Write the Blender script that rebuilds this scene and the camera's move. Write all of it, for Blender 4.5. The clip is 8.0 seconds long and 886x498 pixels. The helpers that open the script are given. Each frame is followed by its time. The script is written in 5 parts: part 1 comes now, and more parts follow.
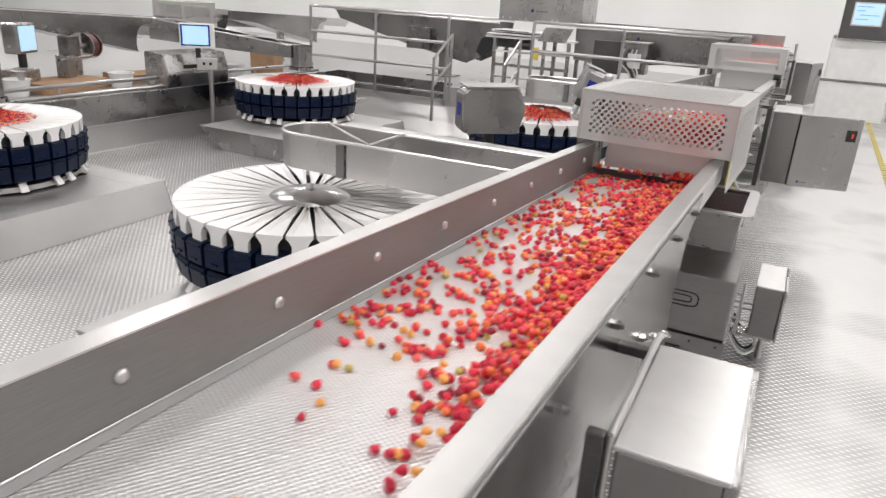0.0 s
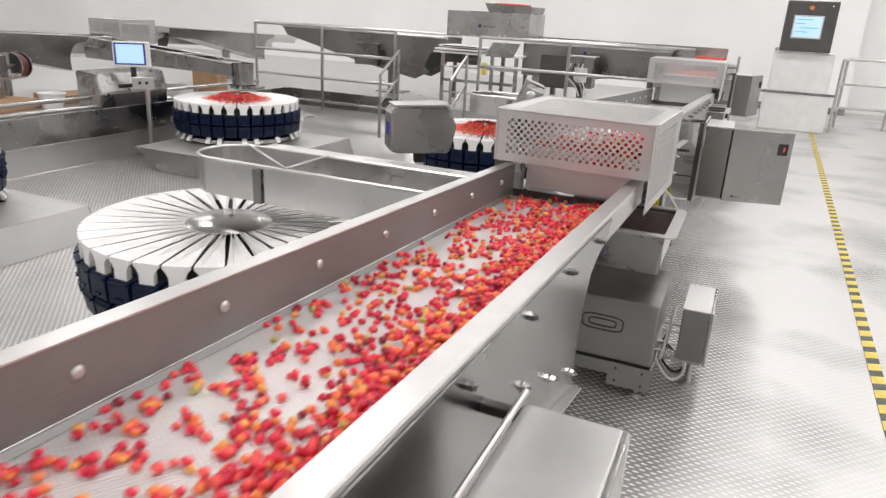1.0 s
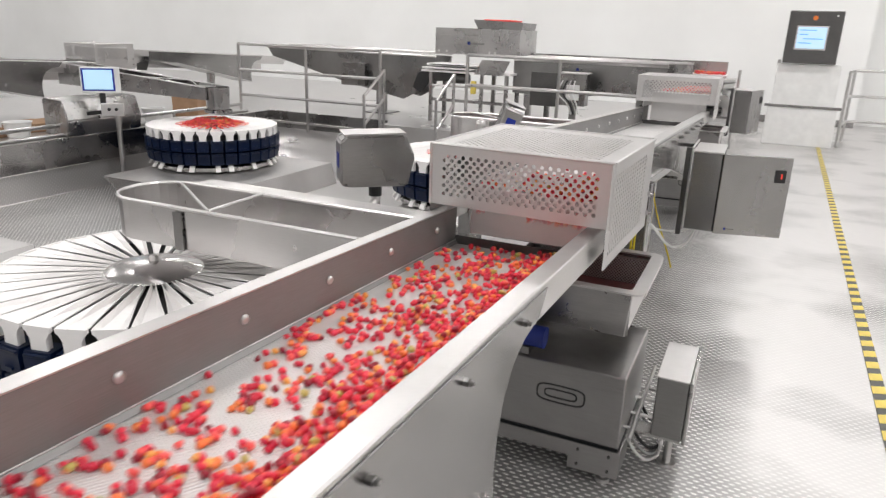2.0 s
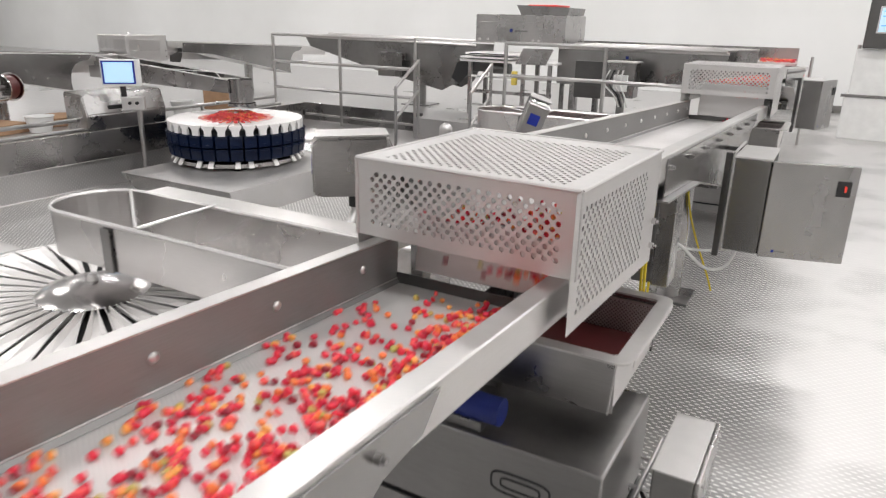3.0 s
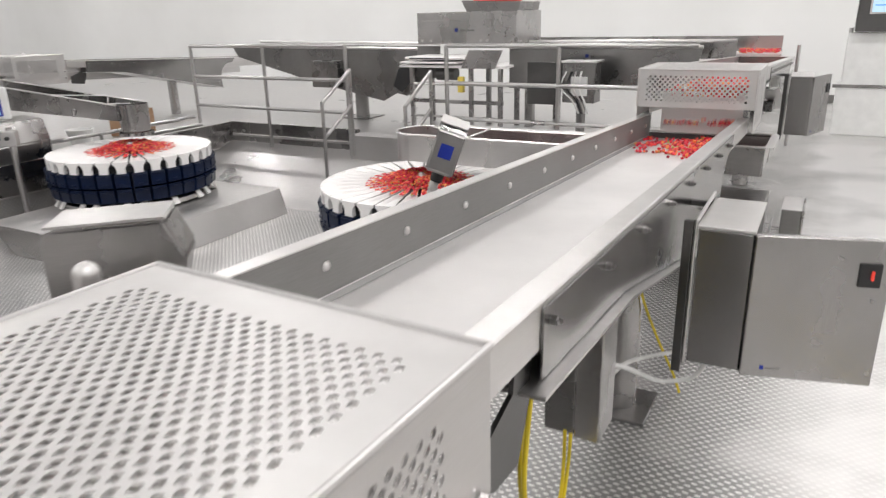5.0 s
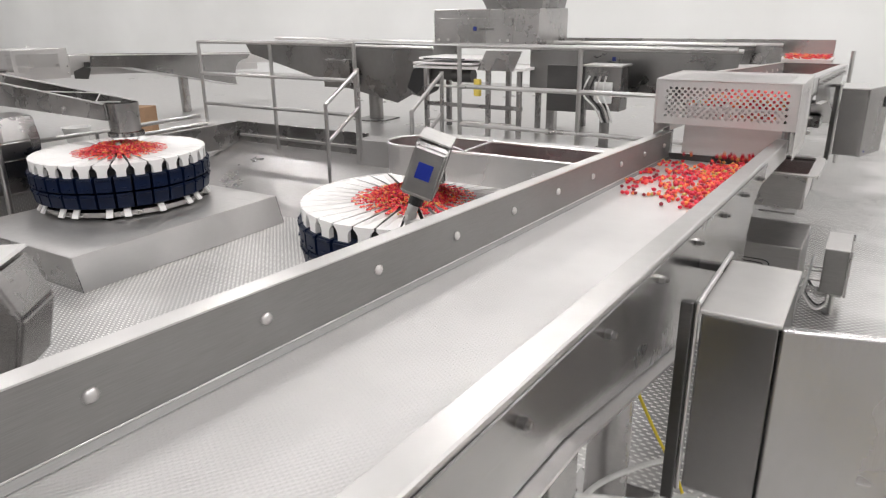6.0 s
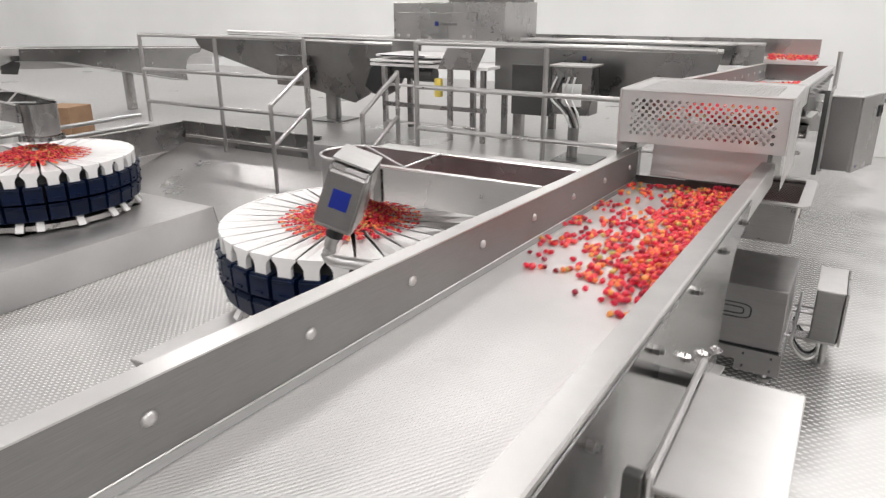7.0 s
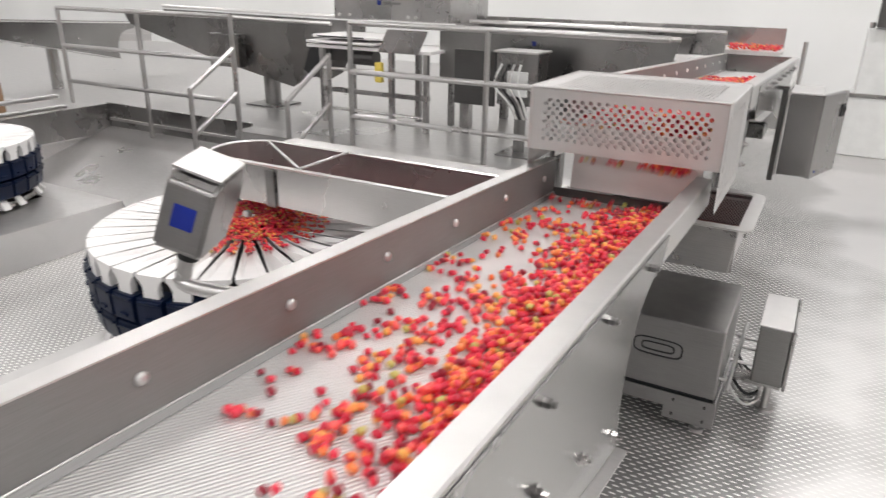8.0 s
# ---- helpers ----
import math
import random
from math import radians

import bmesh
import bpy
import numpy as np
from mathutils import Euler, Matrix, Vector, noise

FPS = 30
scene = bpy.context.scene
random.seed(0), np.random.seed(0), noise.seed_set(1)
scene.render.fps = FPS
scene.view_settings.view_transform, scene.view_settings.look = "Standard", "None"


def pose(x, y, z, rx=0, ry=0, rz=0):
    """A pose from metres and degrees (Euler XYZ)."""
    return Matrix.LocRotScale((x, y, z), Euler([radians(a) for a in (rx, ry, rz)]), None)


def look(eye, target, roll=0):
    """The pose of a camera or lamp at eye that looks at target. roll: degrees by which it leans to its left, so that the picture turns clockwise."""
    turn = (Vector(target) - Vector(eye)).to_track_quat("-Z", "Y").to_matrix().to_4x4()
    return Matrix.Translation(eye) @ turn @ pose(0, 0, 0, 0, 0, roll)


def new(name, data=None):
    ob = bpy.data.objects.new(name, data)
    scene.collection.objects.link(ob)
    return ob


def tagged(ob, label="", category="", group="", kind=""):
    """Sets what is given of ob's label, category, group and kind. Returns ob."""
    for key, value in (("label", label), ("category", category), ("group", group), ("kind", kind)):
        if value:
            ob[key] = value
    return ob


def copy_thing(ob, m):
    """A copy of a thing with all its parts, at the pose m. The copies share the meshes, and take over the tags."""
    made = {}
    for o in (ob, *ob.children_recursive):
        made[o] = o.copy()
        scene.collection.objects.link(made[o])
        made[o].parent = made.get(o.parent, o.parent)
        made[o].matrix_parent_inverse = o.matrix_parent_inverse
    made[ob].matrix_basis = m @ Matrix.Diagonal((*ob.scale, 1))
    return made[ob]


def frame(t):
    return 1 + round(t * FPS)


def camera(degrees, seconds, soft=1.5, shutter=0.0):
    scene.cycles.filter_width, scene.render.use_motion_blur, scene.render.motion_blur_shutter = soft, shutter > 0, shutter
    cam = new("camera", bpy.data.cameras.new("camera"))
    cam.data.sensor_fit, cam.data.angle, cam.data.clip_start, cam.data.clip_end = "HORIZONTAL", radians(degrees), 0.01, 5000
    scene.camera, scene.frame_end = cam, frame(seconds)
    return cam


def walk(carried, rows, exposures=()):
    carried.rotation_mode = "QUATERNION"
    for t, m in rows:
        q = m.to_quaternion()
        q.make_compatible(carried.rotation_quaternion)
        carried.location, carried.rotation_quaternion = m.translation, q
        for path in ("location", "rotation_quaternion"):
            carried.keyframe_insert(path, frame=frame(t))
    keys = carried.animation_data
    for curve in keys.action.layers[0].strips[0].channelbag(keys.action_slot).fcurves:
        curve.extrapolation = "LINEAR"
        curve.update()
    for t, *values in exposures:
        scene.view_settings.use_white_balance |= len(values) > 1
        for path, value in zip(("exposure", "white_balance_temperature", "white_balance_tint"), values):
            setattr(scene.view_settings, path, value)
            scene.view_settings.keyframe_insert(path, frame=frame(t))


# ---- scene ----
cam = camera(65.8, 8.0, soft=1.25, shutter=0.45)
PATH = [
    (0, (0.086, 0.126, 1.360), (-0.738, 1.811, 0.666), 3.5),
    (0.5, (0.164, 0.209, 1.374), (-0.625, 1.923, 0.711), 3.5),
    (1, (0.201, 0.350, 1.377), (-0.543, 2.088, 0.725), 3.1),
    (1.5, (0.211, 0.612, 1.388), (-0.515, 2.368, 0.763), 2.5),
    (1.7, (0.228, 0.706, 1.395), (-0.508, 2.462, 0.783), 2.2),
    (2.8, (0.379, 1.354, 1.381), (-0.548, 3.006, 0.742), 1.9),
    (3, (0.351, 1.489, 1.379), (-0.586, 3.135, 0.736), 1.2),
    (3.5, (0.295, 1.789, 1.390), (-0.670, 3.411, 0.727), -0.6),
    (4, (0.317, 2.119, 1.385), (-0.724, 3.694, 0.728), -0.6),
    (4.5, (0.328, 2.418, 1.391), (-0.678, 4.016, 0.736), -1.3),
    (5, (0.250, 2.737, 1.410), (-0.670, 4.389, 0.759), -1.5),
    (5.2, (0.222, 2.866, 1.409), (-0.683, 4.530, 0.761), -1.1),
    (6.3, (0.223, 3.528, 1.400), (-0.811, 5.110, 0.742), -0.7),
    (6.5, (0.184, 3.650, 1.407), (-0.826, 5.243, 0.745), -0.6),
    (7, (0.125, 3.932, 1.407), (-0.838, 5.550, 0.733), -0.2),
    (7.5, (0.152, 4.220, 1.413), (-0.822, 5.831, 0.737), 1.4),
    (8, (0.170, 4.496, 1.396), (-0.725, 6.132, 0.673), 1.1),
]
walk(cam, [(t, look(eye, target, roll)) for t, eye, target, roll in PATH])

# ---- world and lights ----
world = bpy.data.worlds.new("world")
scene.world = world
world.use_nodes = True
world.node_tree.nodes["Background"].inputs[0].default_value = (0.9, 0.93, 1.0, 1)
world.node_tree.nodes["Background"].inputs[1].default_value = 0.05
scene.view_settings.exposure = -0.82
CEILING_Z = 4.6
LIGHT_W = 84.0
LIGHT_SPOTS = [(x, y) for x in (-21.0, -15.6, -10.6, -6.8, -3.0, 0.8, 3.6) for y in (-1.5, 2.2, 5.9, 9.6, 12.6)]


# ---- materials ----
def material(name):
    m = bpy.data.materials.new(name)
    m.use_nodes = True
    nt = m.node_tree
    return m, nt, nt.nodes["Principled BSDF"]


def link(nt, a, b):
    nt.links.new(a, b)


def add_node(nt, kind, **values):
    n = nt.nodes.new(kind)
    for key, value in values.items():
        n.inputs[key].default_value = value
    return n


def coords(nt, scale=(1, 1, 1), rot=(0, 0, 0)):
    tc = nt.nodes.new("ShaderNodeTexCoord")
    mp = nt.nodes.new("ShaderNodeMapping")
    mp.inputs["Scale"].default_value = scale
    mp.inputs["Rotation"].default_value = rot
    link(nt, tc.outputs["Object"], mp.inputs["Vector"])
    return mp.outputs["Vector"]


def ramp(nt, fac, stops):
    r = nt.nodes.new("ShaderNodeValToRGB")
    while len(r.color_ramp.elements) < len(stops):
        r.color_ramp.elements.new(0.5)
    for e, (p, c) in zip(r.color_ramp.elements, stops):
        e.position = p
        e.color = (*c, 1) if len(c) == 3 else c
    link(nt, fac, r.inputs["Fac"])
    return r


def grey(v):
    return (v, v * 0.975, v * 0.965)


def steel(name, lo, hi, rough_lo, rough_hi, metal=1.0, grain=(3, 3, 160), bump=0.04, smudge=2.2):
    """Brushed stainless steel with smudges at large scale and grain at small scale."""
    m, nt, b = material(name)
    big = add_node(nt, "ShaderNodeTexNoise", Scale=smudge, Detail=5.0, Roughness=0.6)
    link(nt, coords(nt), big.inputs["Vector"])
    fine = add_node(nt, "ShaderNodeTexNoise", Scale=6.0, Detail=3.0)
    link(nt, coords(nt, grain), fine.inputs["Vector"])
    mix = add_node(nt, "ShaderNodeMix", Factor=0.35)
    link(nt, big.outputs["Fac"], mix.inputs["A"])
    link(nt, fine.outputs["Fac"], mix.inputs["B"])
    col = ramp(nt, mix.outputs["Result"], [(0.3, grey(lo)), (0.7, grey(hi))])
    link(nt, col.outputs["Color"], b.inputs["Base Color"])
    rg = add_node(nt, "ShaderNodeMapRange", **{"From Min": 0.3, "From Max": 0.7, "To Min": rough_lo, "To Max": rough_hi})
    link(nt, big.outputs["Fac"], rg.inputs["Value"])
    link(nt, rg.outputs["Result"], b.inputs["Roughness"])
    b.inputs["Metallic"].default_value = metal
    bp = add_node(nt, "ShaderNodeBump", Strength=bump, Distance=0.002)
    link(nt, fine.outputs["Fac"], bp.inputs["Height"])
    link(nt, bp.outputs["Normal"], b.inputs["Normal"])
    return m


def plain(name, colour, rough=0.5, metal=0.0, vary=0.12, scale=9.0):
    """Paint, plastic or rubber with light mottling."""
    m, nt, b = material(name)
    n = add_node(nt, "ShaderNodeTexNoise", Scale=scale, Detail=4.0)
    link(nt, coords(nt), n.inputs["Vector"])
    dark = tuple(c * (1 - vary) for c in colour)
    light = tuple(min(1, c * (1 + vary)) for c in colour)
    link(nt, ramp(nt, n.outputs["Fac"], [(0.3, dark), (0.7, light)]).outputs["Color"], b.inputs["Base Color"])
    b.inputs["Roughness"].default_value = rough
    b.inputs["Metallic"].default_value = metal
    bp = add_node(nt, "ShaderNodeBump", Strength=0.05, Distance=0.002)
    link(nt, n.outputs["Fac"], bp.inputs["Height"])
    link(nt, bp.outputs["Normal"], b.inputs["Normal"])
    return m


def glow(name, colour, strength):
    m, nt, b = material(name)
    b.inputs["Base Color"].default_value = (*colour, 1)
    b.inputs["Emission Color"].default_value = (*colour, 1)
    b.inputs["Emission Strength"].default_value = strength
    return m


def pan_steel():
    """The pan's textured sheet: rows of small raised dimples."""
    m, nt, b = material("textured_pan_steel")
    v = coords(nt)
    dim = add_node(nt, "ShaderNodeTexVoronoi", Scale=125.0, Randomness=0.0)
    link(nt, coords(nt, (1, 1, 1), (0, 0, radians(30))), dim.inputs["Vector"])
    big = add_node(nt, "ShaderNodeTexNoise", Scale=3.0, Detail=4.0)
    link(nt, v, big.inputs["Vector"])
    link(nt, ramp(nt, big.outputs["Fac"], [(0.3, grey(0.72)), (0.7, grey(0.84))]).outputs["Color"], b.inputs["Base Color"])
    b.inputs["Metallic"].default_value = 0.55
    b.inputs["Roughness"].default_value = 0.38
    bp = add_node(nt, "ShaderNodeBump", Strength=0.85, Distance=0.004)
    link(nt, dim.outputs["Distance"], bp.inputs["Height"])
    link(nt, bp.outputs["Normal"], b.inputs["Normal"])
    return m


def diamond_plate(name, size, tone_lo, tone_hi, rough, metal=1.0, strength=0.6, glare_x=0.3, worn_glare_tone=0.62):
    """Tread plate: small raised lozenges that lie crosswise by turns, bright patches of wear and painted glare between.
    """
    m, nt, b = material(name)
    tc = nt.nodes.new("ShaderNodeTexCoord")
    lift = None
    for turn, shift in ((45, 0.0), (-45, 0.5)):
        mp = nt.nodes.new("ShaderNodeMapping")
        mp.inputs["Scale"].default_value = (1 / size, 1 / size, 1)
        mp.inputs["Location"].default_value = (shift, shift, 0)
        link(nt, tc.outputs["Object"], mp.inputs["Vector"])
        fr = nt.nodes.new("ShaderNodeVectorMath")
        fr.operation = "FRACTION"
        link(nt, mp.outputs["Vector"], fr.inputs[0])
        sub = nt.nodes.new("ShaderNodeVectorMath")
        sub.operation = "SUBTRACT"
        sub.inputs[1].default_value = (0.5, 0.5, 0)
        link(nt, fr.outputs["Vector"], sub.inputs[0])
        rot = nt.nodes.new("ShaderNodeMapping")
        rot.inputs["Rotation"].default_value = (0, 0, radians(turn))
        rot.inputs["Scale"].default_value = (1.0, 2.9, 0)
        link(nt, sub.outputs["Vector"], rot.inputs["Vector"])
        ln = nt.nodes.new("ShaderNodeVectorMath")
        ln.operation = "LENGTH"
        link(nt, rot.outputs["Vector"], ln.inputs[0])
        mr = add_node(nt, "ShaderNodeMapRange", **{"From Min": 0.34, "From Max": 0.24, "To Min": 0.0, "To Max": 1.0})
        link(nt, ln.outputs["Value"], mr.inputs["Value"])
        if lift is None:
            lift = mr.outputs["Result"]
        else:
            mx = nt.nodes.new("ShaderNodeMath")
            mx.operation = "MAXIMUM"
            link(nt, lift, mx.inputs[0])
            link(nt, mr.outputs["Result"], mx.inputs[1])
            lift = mx.outputs["Value"]
    big = add_node(nt, "ShaderNodeTexNoise", Scale=0.9, Detail=6.0, Roughness=0.62)
    link(nt, tc.outputs["Object"], big.inputs["Vector"])
    # smooth patches of wear; glare painted in towards the aisle, shade towards the machines
    patch = add_node(nt, "ShaderNodeTexNoise", Scale=1.3, Detail=3.0, Roughness=0.45)
    link(nt, tc.outputs["Object"], patch.inputs["Vector"])
    sep = nt.nodes.new("ShaderNodeSeparateXYZ")
    link(nt, tc.outputs["Object"], sep.inputs["Vector"])
    aisle = add_node(nt, "ShaderNodeMapRange", **{"From Min": glare_x, "From Max": glare_x + 0.40, "To Min": -0.15, "To Max": 0.16})
    link(nt, sep.outputs["X"], aisle.inputs["Value"])
    both = nt.nodes.new("ShaderNodeMath")
    link(nt, patch.outputs["Fac"], both.inputs[0])
    link(nt, aisle.outputs["Result"], both.inputs[1])
    keep = add_node(nt, "ShaderNodeMapRange", **{"From Min": 0.66, "From Max": 0.42, "To Min": 0.24, "To Max": 1.0})
    link(nt, both.outputs["Value"], keep.inputs["Value"])
    cut = nt.nodes.new("ShaderNodeMath")
    cut.operation = "MULTIPLY"
    link(nt, lift, cut.inputs[0])
    link(nt, keep.outputs["Result"], cut.inputs[1])
    lift = cut.outputs["Value"]
    tone = nt.nodes.new("ShaderNodeMix")
    tone.data_type = "RGBA"
    tone.inputs["A"].default_value = (*grey(worn_glare_tone), 1)
    link(nt, keep.outputs["Result"], tone.inputs["Factor"])
    base = ramp(nt, big.outputs["Fac"], [(0.32, grey(tone_lo)), (0.68, grey(tone_hi))])
    link(nt, base.outputs["Color"], tone.inputs["B"])
    # lozenge tops lightened in colour: polished wear plus painted highlights
    worn_glint = nt.nodes.new("ShaderNodeMix")
    worn_glint.data_type = "RGBA"
    worn_glint.inputs["B"].default_value = (0.94, 0.93, 0.91, 1)
    link(nt, lift, worn_glint.inputs["Factor"])
    link(nt, tone.outputs["Result"], worn_glint.inputs["A"])
    link(nt, worn_glint.outputs["Result"], b.inputs["Base Color"])
    b.inputs["Metallic"].default_value = metal
    fine = add_node(nt, "ShaderNodeTexNoise", Scale=14.0, Detail=4.0)
    link(nt, tc.outputs["Object"], fine.inputs["Vector"])
    rg = add_node(nt, "ShaderNodeMapRange", **{"From Min": 0.3, "From Max": 0.7, "To Min": rough - 0.03, "To Max": rough + 0.04})
    link(nt, fine.outputs["Fac"], rg.inputs["Value"])
    link(nt, rg.outputs["Result"], b.inputs["Roughness"])
    bp = add_node(nt, "ShaderNodeBump", Strength=strength, Distance=0.0022)
    link(nt, lift, bp.inputs["Height"])
    link(nt, bp.outputs["Normal"], b.inputs["Normal"])
    return m


def candy_material():
    m, nt, b = material("gummy")
    geo = nt.nodes.new("ShaderNodeNewGeometry")
    r = ramp(nt, geo.outputs["Random Per Island"], [
        (0.0, (0.60, 0.014, 0.05)), (0.25, (0.80, 0.040, 0.080)), (0.52, (0.90, 0.12, 0.11)),
        (0.69, (0.90, 0.24, 0.07)), (0.82, (0.92, 0.42, 0.11)), (0.89, (0.30, 0.010, 0.030)), (0.945, (0.56, 0.45, 0.13))])
    r.color_ramp.interpolation = "CONSTANT"
    link(nt, r.outputs["Color"], b.inputs["Base Color"])
    b.inputs["Roughness"].default_value = 0.42
    b.inputs["Subsurface Weight"].default_value = 0.65
    b.inputs["Subsurface Radius"].default_value = (0.010, 0.004, 0.003)
    return m


def wall_paint(name, lo, hi, rough=0.45):
    m, nt, b = material(name)
    n = add_node(nt, "ShaderNodeTexNoise", Scale=0.7, Detail=5.0)
    link(nt, coords(nt), n.inputs["Vector"])
    link(nt, ramp(nt, n.outputs["Fac"], [(0.3, (lo, lo, lo * 0.985)), (0.7, (hi, hi, hi * 0.99))]).outputs["Color"], b.inputs["Base Color"])
    b.inputs["Roughness"].default_value = rough
    return m


STEEL = steel("brushed_steel", 0.33, 0.54, 0.18, 0.36)
# dull and bright steel also stand for shaded and lit faces
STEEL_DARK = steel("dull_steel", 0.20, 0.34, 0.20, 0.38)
# shadow under the trough put into the drive covers' tone
DRIVE_STEEL = steel("drive_steel_shaded", 0.26, 0.40, 0.24, 0.38)
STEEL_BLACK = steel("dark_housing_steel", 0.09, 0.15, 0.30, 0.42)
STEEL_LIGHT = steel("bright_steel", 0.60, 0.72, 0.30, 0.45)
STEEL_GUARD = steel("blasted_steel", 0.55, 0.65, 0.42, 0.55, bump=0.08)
STEEL_TUBE = steel("tube_steel", 0.46, 0.58, 0.26, 0.38, bump=0.0)
STEEL_POLISHED = steel("polished_steel", 0.60, 0.72, 0.10, 0.18)
# apron base lowered to hold the dark reflections seen on it
APRON_STEEL = steel("apron_steel", 0.25, 0.40, 0.18, 0.30, smudge=3.0)
FAR_STEEL = steel("old_conveyor_steel", 0.21, 0.34, 0.22, 0.38)
# darker tone for the base box's shaded end faces
BASE_STEEL_SHADED = steel("weigher_base_steel_shaded", 0.34, 0.48, 0.20, 0.34)
# near-white base holds the sheen of the polished steel trays
TRAY_STEEL = steel("feeder_tray_steel", 0.84, 0.93, 0.38, 0.50, metal=0.4, bump=0.0)
CONE_STEEL = steel("cone_steel", 0.50, 0.64, 0.16, 0.26, bump=0.0, smudge=5.0)
WHITE_STEEL = steel("white_tray_steel", 0.86, 0.93, 0.34, 0.46, metal=0.05, bump=0.0)
CHUTE_STEEL = steel("chute_steel", 0.58, 0.74, 0.20, 0.34, smudge=1.4)
DOOR_STEEL = steel("door_steel", 0.30, 0.44, 0.18, 0.32, grain=(160, 3, 3), smudge=1.6)
SLOPE_STEEL = steel("slope_sheet", 0.34, 0.48, 0.26, 0.40, metal=0.9, smudge=1.0)
PAN = pan_steel()
TREAD = diamond_plate("tread_plate", 0.036, 0.23, 0.38, 0.44, metal=0.85, strength=1.0, glare_x=0.06, worn_glare_tone=0.78)
TREAD_FAR = diamond_plate("tread_plate_far", 0.040, 0.35, 0.50, 0.36, metal=0.75, strength=0.8, glare_x=-0.5, worn_glare_tone=0.6)
PLATE = steel("floor_plate", 0.56, 0.68, 0.30, 0.42, metal=0.85, smudge=1.1)
# base darkened for the dim surroundings that the trough walls reflect
WALL_STEEL = steel("shaded_trough_steel", 0.225, 0.33, 0.50, 0.62, metal=0.75)
FLOOR_WHITE = steel("platform_sheet", 0.50, 0.66, 0.26, 0.42, metal=0.8, smudge=1.0)
WALL = wall_paint("white_wall_panel", 0.80, 0.86)
# ceiling out of view, greyed so that steel reflects dark zones between lights
CEIL = wall_paint("ceiling_grey", 0.50, 0.58)
WHITE = plain("white_enamel", (0.78, 0.78, 0.77), 0.35, vary=0.05)
BLUE = plain("blue_bucket_plastic", (0.0010, 0.0066, 0.030), 0.38, vary=0.25)
BLUE.node_tree.nodes["Principled BSDF"].inputs["Specular IOR Level"].default_value = 0.25
BLUE_BRIGHT = plain("blue_sticker", (0.01, 0.03, 0.32), 0.4)
BLUE_MOTOR = plain("blue_motor_paint", (0.008, 0.020, 0.16), 0.5)
TAPE_BLACK = plain("worn_black_tape", (0.10, 0.098, 0.09), 0.6, vary=0.3)
BLACK = plain("black_rubber", (0.02, 0.02, 0.021), 0.5)
MAROON = plain("maroon_lining", (0.085, 0.012, 0.013), 0.30)
YELLOW = plain("yellow_paint", (0.80, 0.62, 0.12), 0.5, vary=0.2)
YELLOW_CABLE = plain("yellow_cable", (0.72, 0.55, 0.02), 0.4)
CLEAR_HOSE = plain("milky_hose", (0.72, 0.72, 0.70), 0.25)
CARTON = plain("brown_carton", (0.36, 0.22, 0.13), 0.8)
RED = plain("red_plastic", (0.6, 0.02, 0.02), 0.4)
ORANGE = plain("orange_plastic", (0.8, 0.2, 0.03), 0.4)
SCREEN = glow("screen_glow", (0.50, 0.74, 0.92), 0.62)
SCREEN_BAR = glow("screen_bar_glow", (0.22, 0.42, 0.75), 0.5)
SCREEN_PALE = glow("screen_panel_glow", (0.50, 0.76, 0.95), 0.7)
LAMP_GLOW = glow("lamp_diffuser", (1.0, 0.98, 0.95), 3.0)
RED_GLOW = glow("switch_glow", (0.8, 0.06, 0.04), 0.45)
CANDY = candy_material()


# ---- shape helpers ----
def box(bm, a, b, bevel=0.0):
    """Adds a box between two corners."""
    lo = [min(p, q) for p, q in zip(a, b)]
    hi = [max(p, q) for p, q in zip(a, b)]
    made = bmesh.ops.create_cube(bm, size=1.0)["verts"]
    for v in made:
        v.co = Vector([lo[i] + (v.co[i] + 0.5) * (hi[i] - lo[i]) for i in range(3)])
    if bevel:
        edges = {e for v in made for e in v.link_edges}
        bmesh.ops.bevel(bm, geom=list(edges), offset=bevel, segments=2, profile=0.5, affect="EDGES")
    return bm


def rod(bm, p, q, r, sides=12, r2=None):
    """Adds a round bar from p to q."""
    p, q = Vector(p), Vector(q)
    d = q - p
    m = Matrix.Translation((p + q) / 2) @ d.to_track_quat("Z", "Y").to_matrix().to_4x4()
    bmesh.ops.create_cone(bm, cap_ends=True, segments=sides, radius1=r, radius2=r if r2 is None else r2, depth=d.length, matrix=m)
    return bm


def prism(bm, outline, axis, lo, hi):
    """Adds a slab: a flat outline swept along an axis (0 x, 1 y, 2 z) from lo to hi."""
    def at(u, v, w):
        return [(w, u, v), (u, w, v), (u, v, w)][axis]
    a = [bm.verts.new(at(u, v, lo)) for u, v in outline]
    b = [bm.verts.new(at(u, v, hi)) for u, v in outline]
    n = len(a)
    bm.faces.new(a)
    bm.faces.new(b[::-1])
    for i in range(n):
        bm.faces.new((a[i], b[i], b[(i + 1) % n], a[(i + 1) % n]))
    return bm


def lathe(bm, profile, segments=40, centre=(0, 0, 0)):
    """Adds a turned shape from (radius, height) pairs."""
    rings = []
    for r, z in profile:
        rings.append([bm.verts.new((centre[0] + r * math.cos(2 * math.pi * k / segments), centre[1] + r * math.sin(2 * math.pi * k / segments), centre[2] + z)) for k in range(segments)])
    for a, b in zip(rings, rings[1:]):
        for k in range(segments):
            bm.faces.new((a[k], a[(k + 1) % segments], b[(k + 1) % segments], b[k]))
    for ring in (rings[0], rings[-1]):
        bm.faces.new(ring)
    return bm


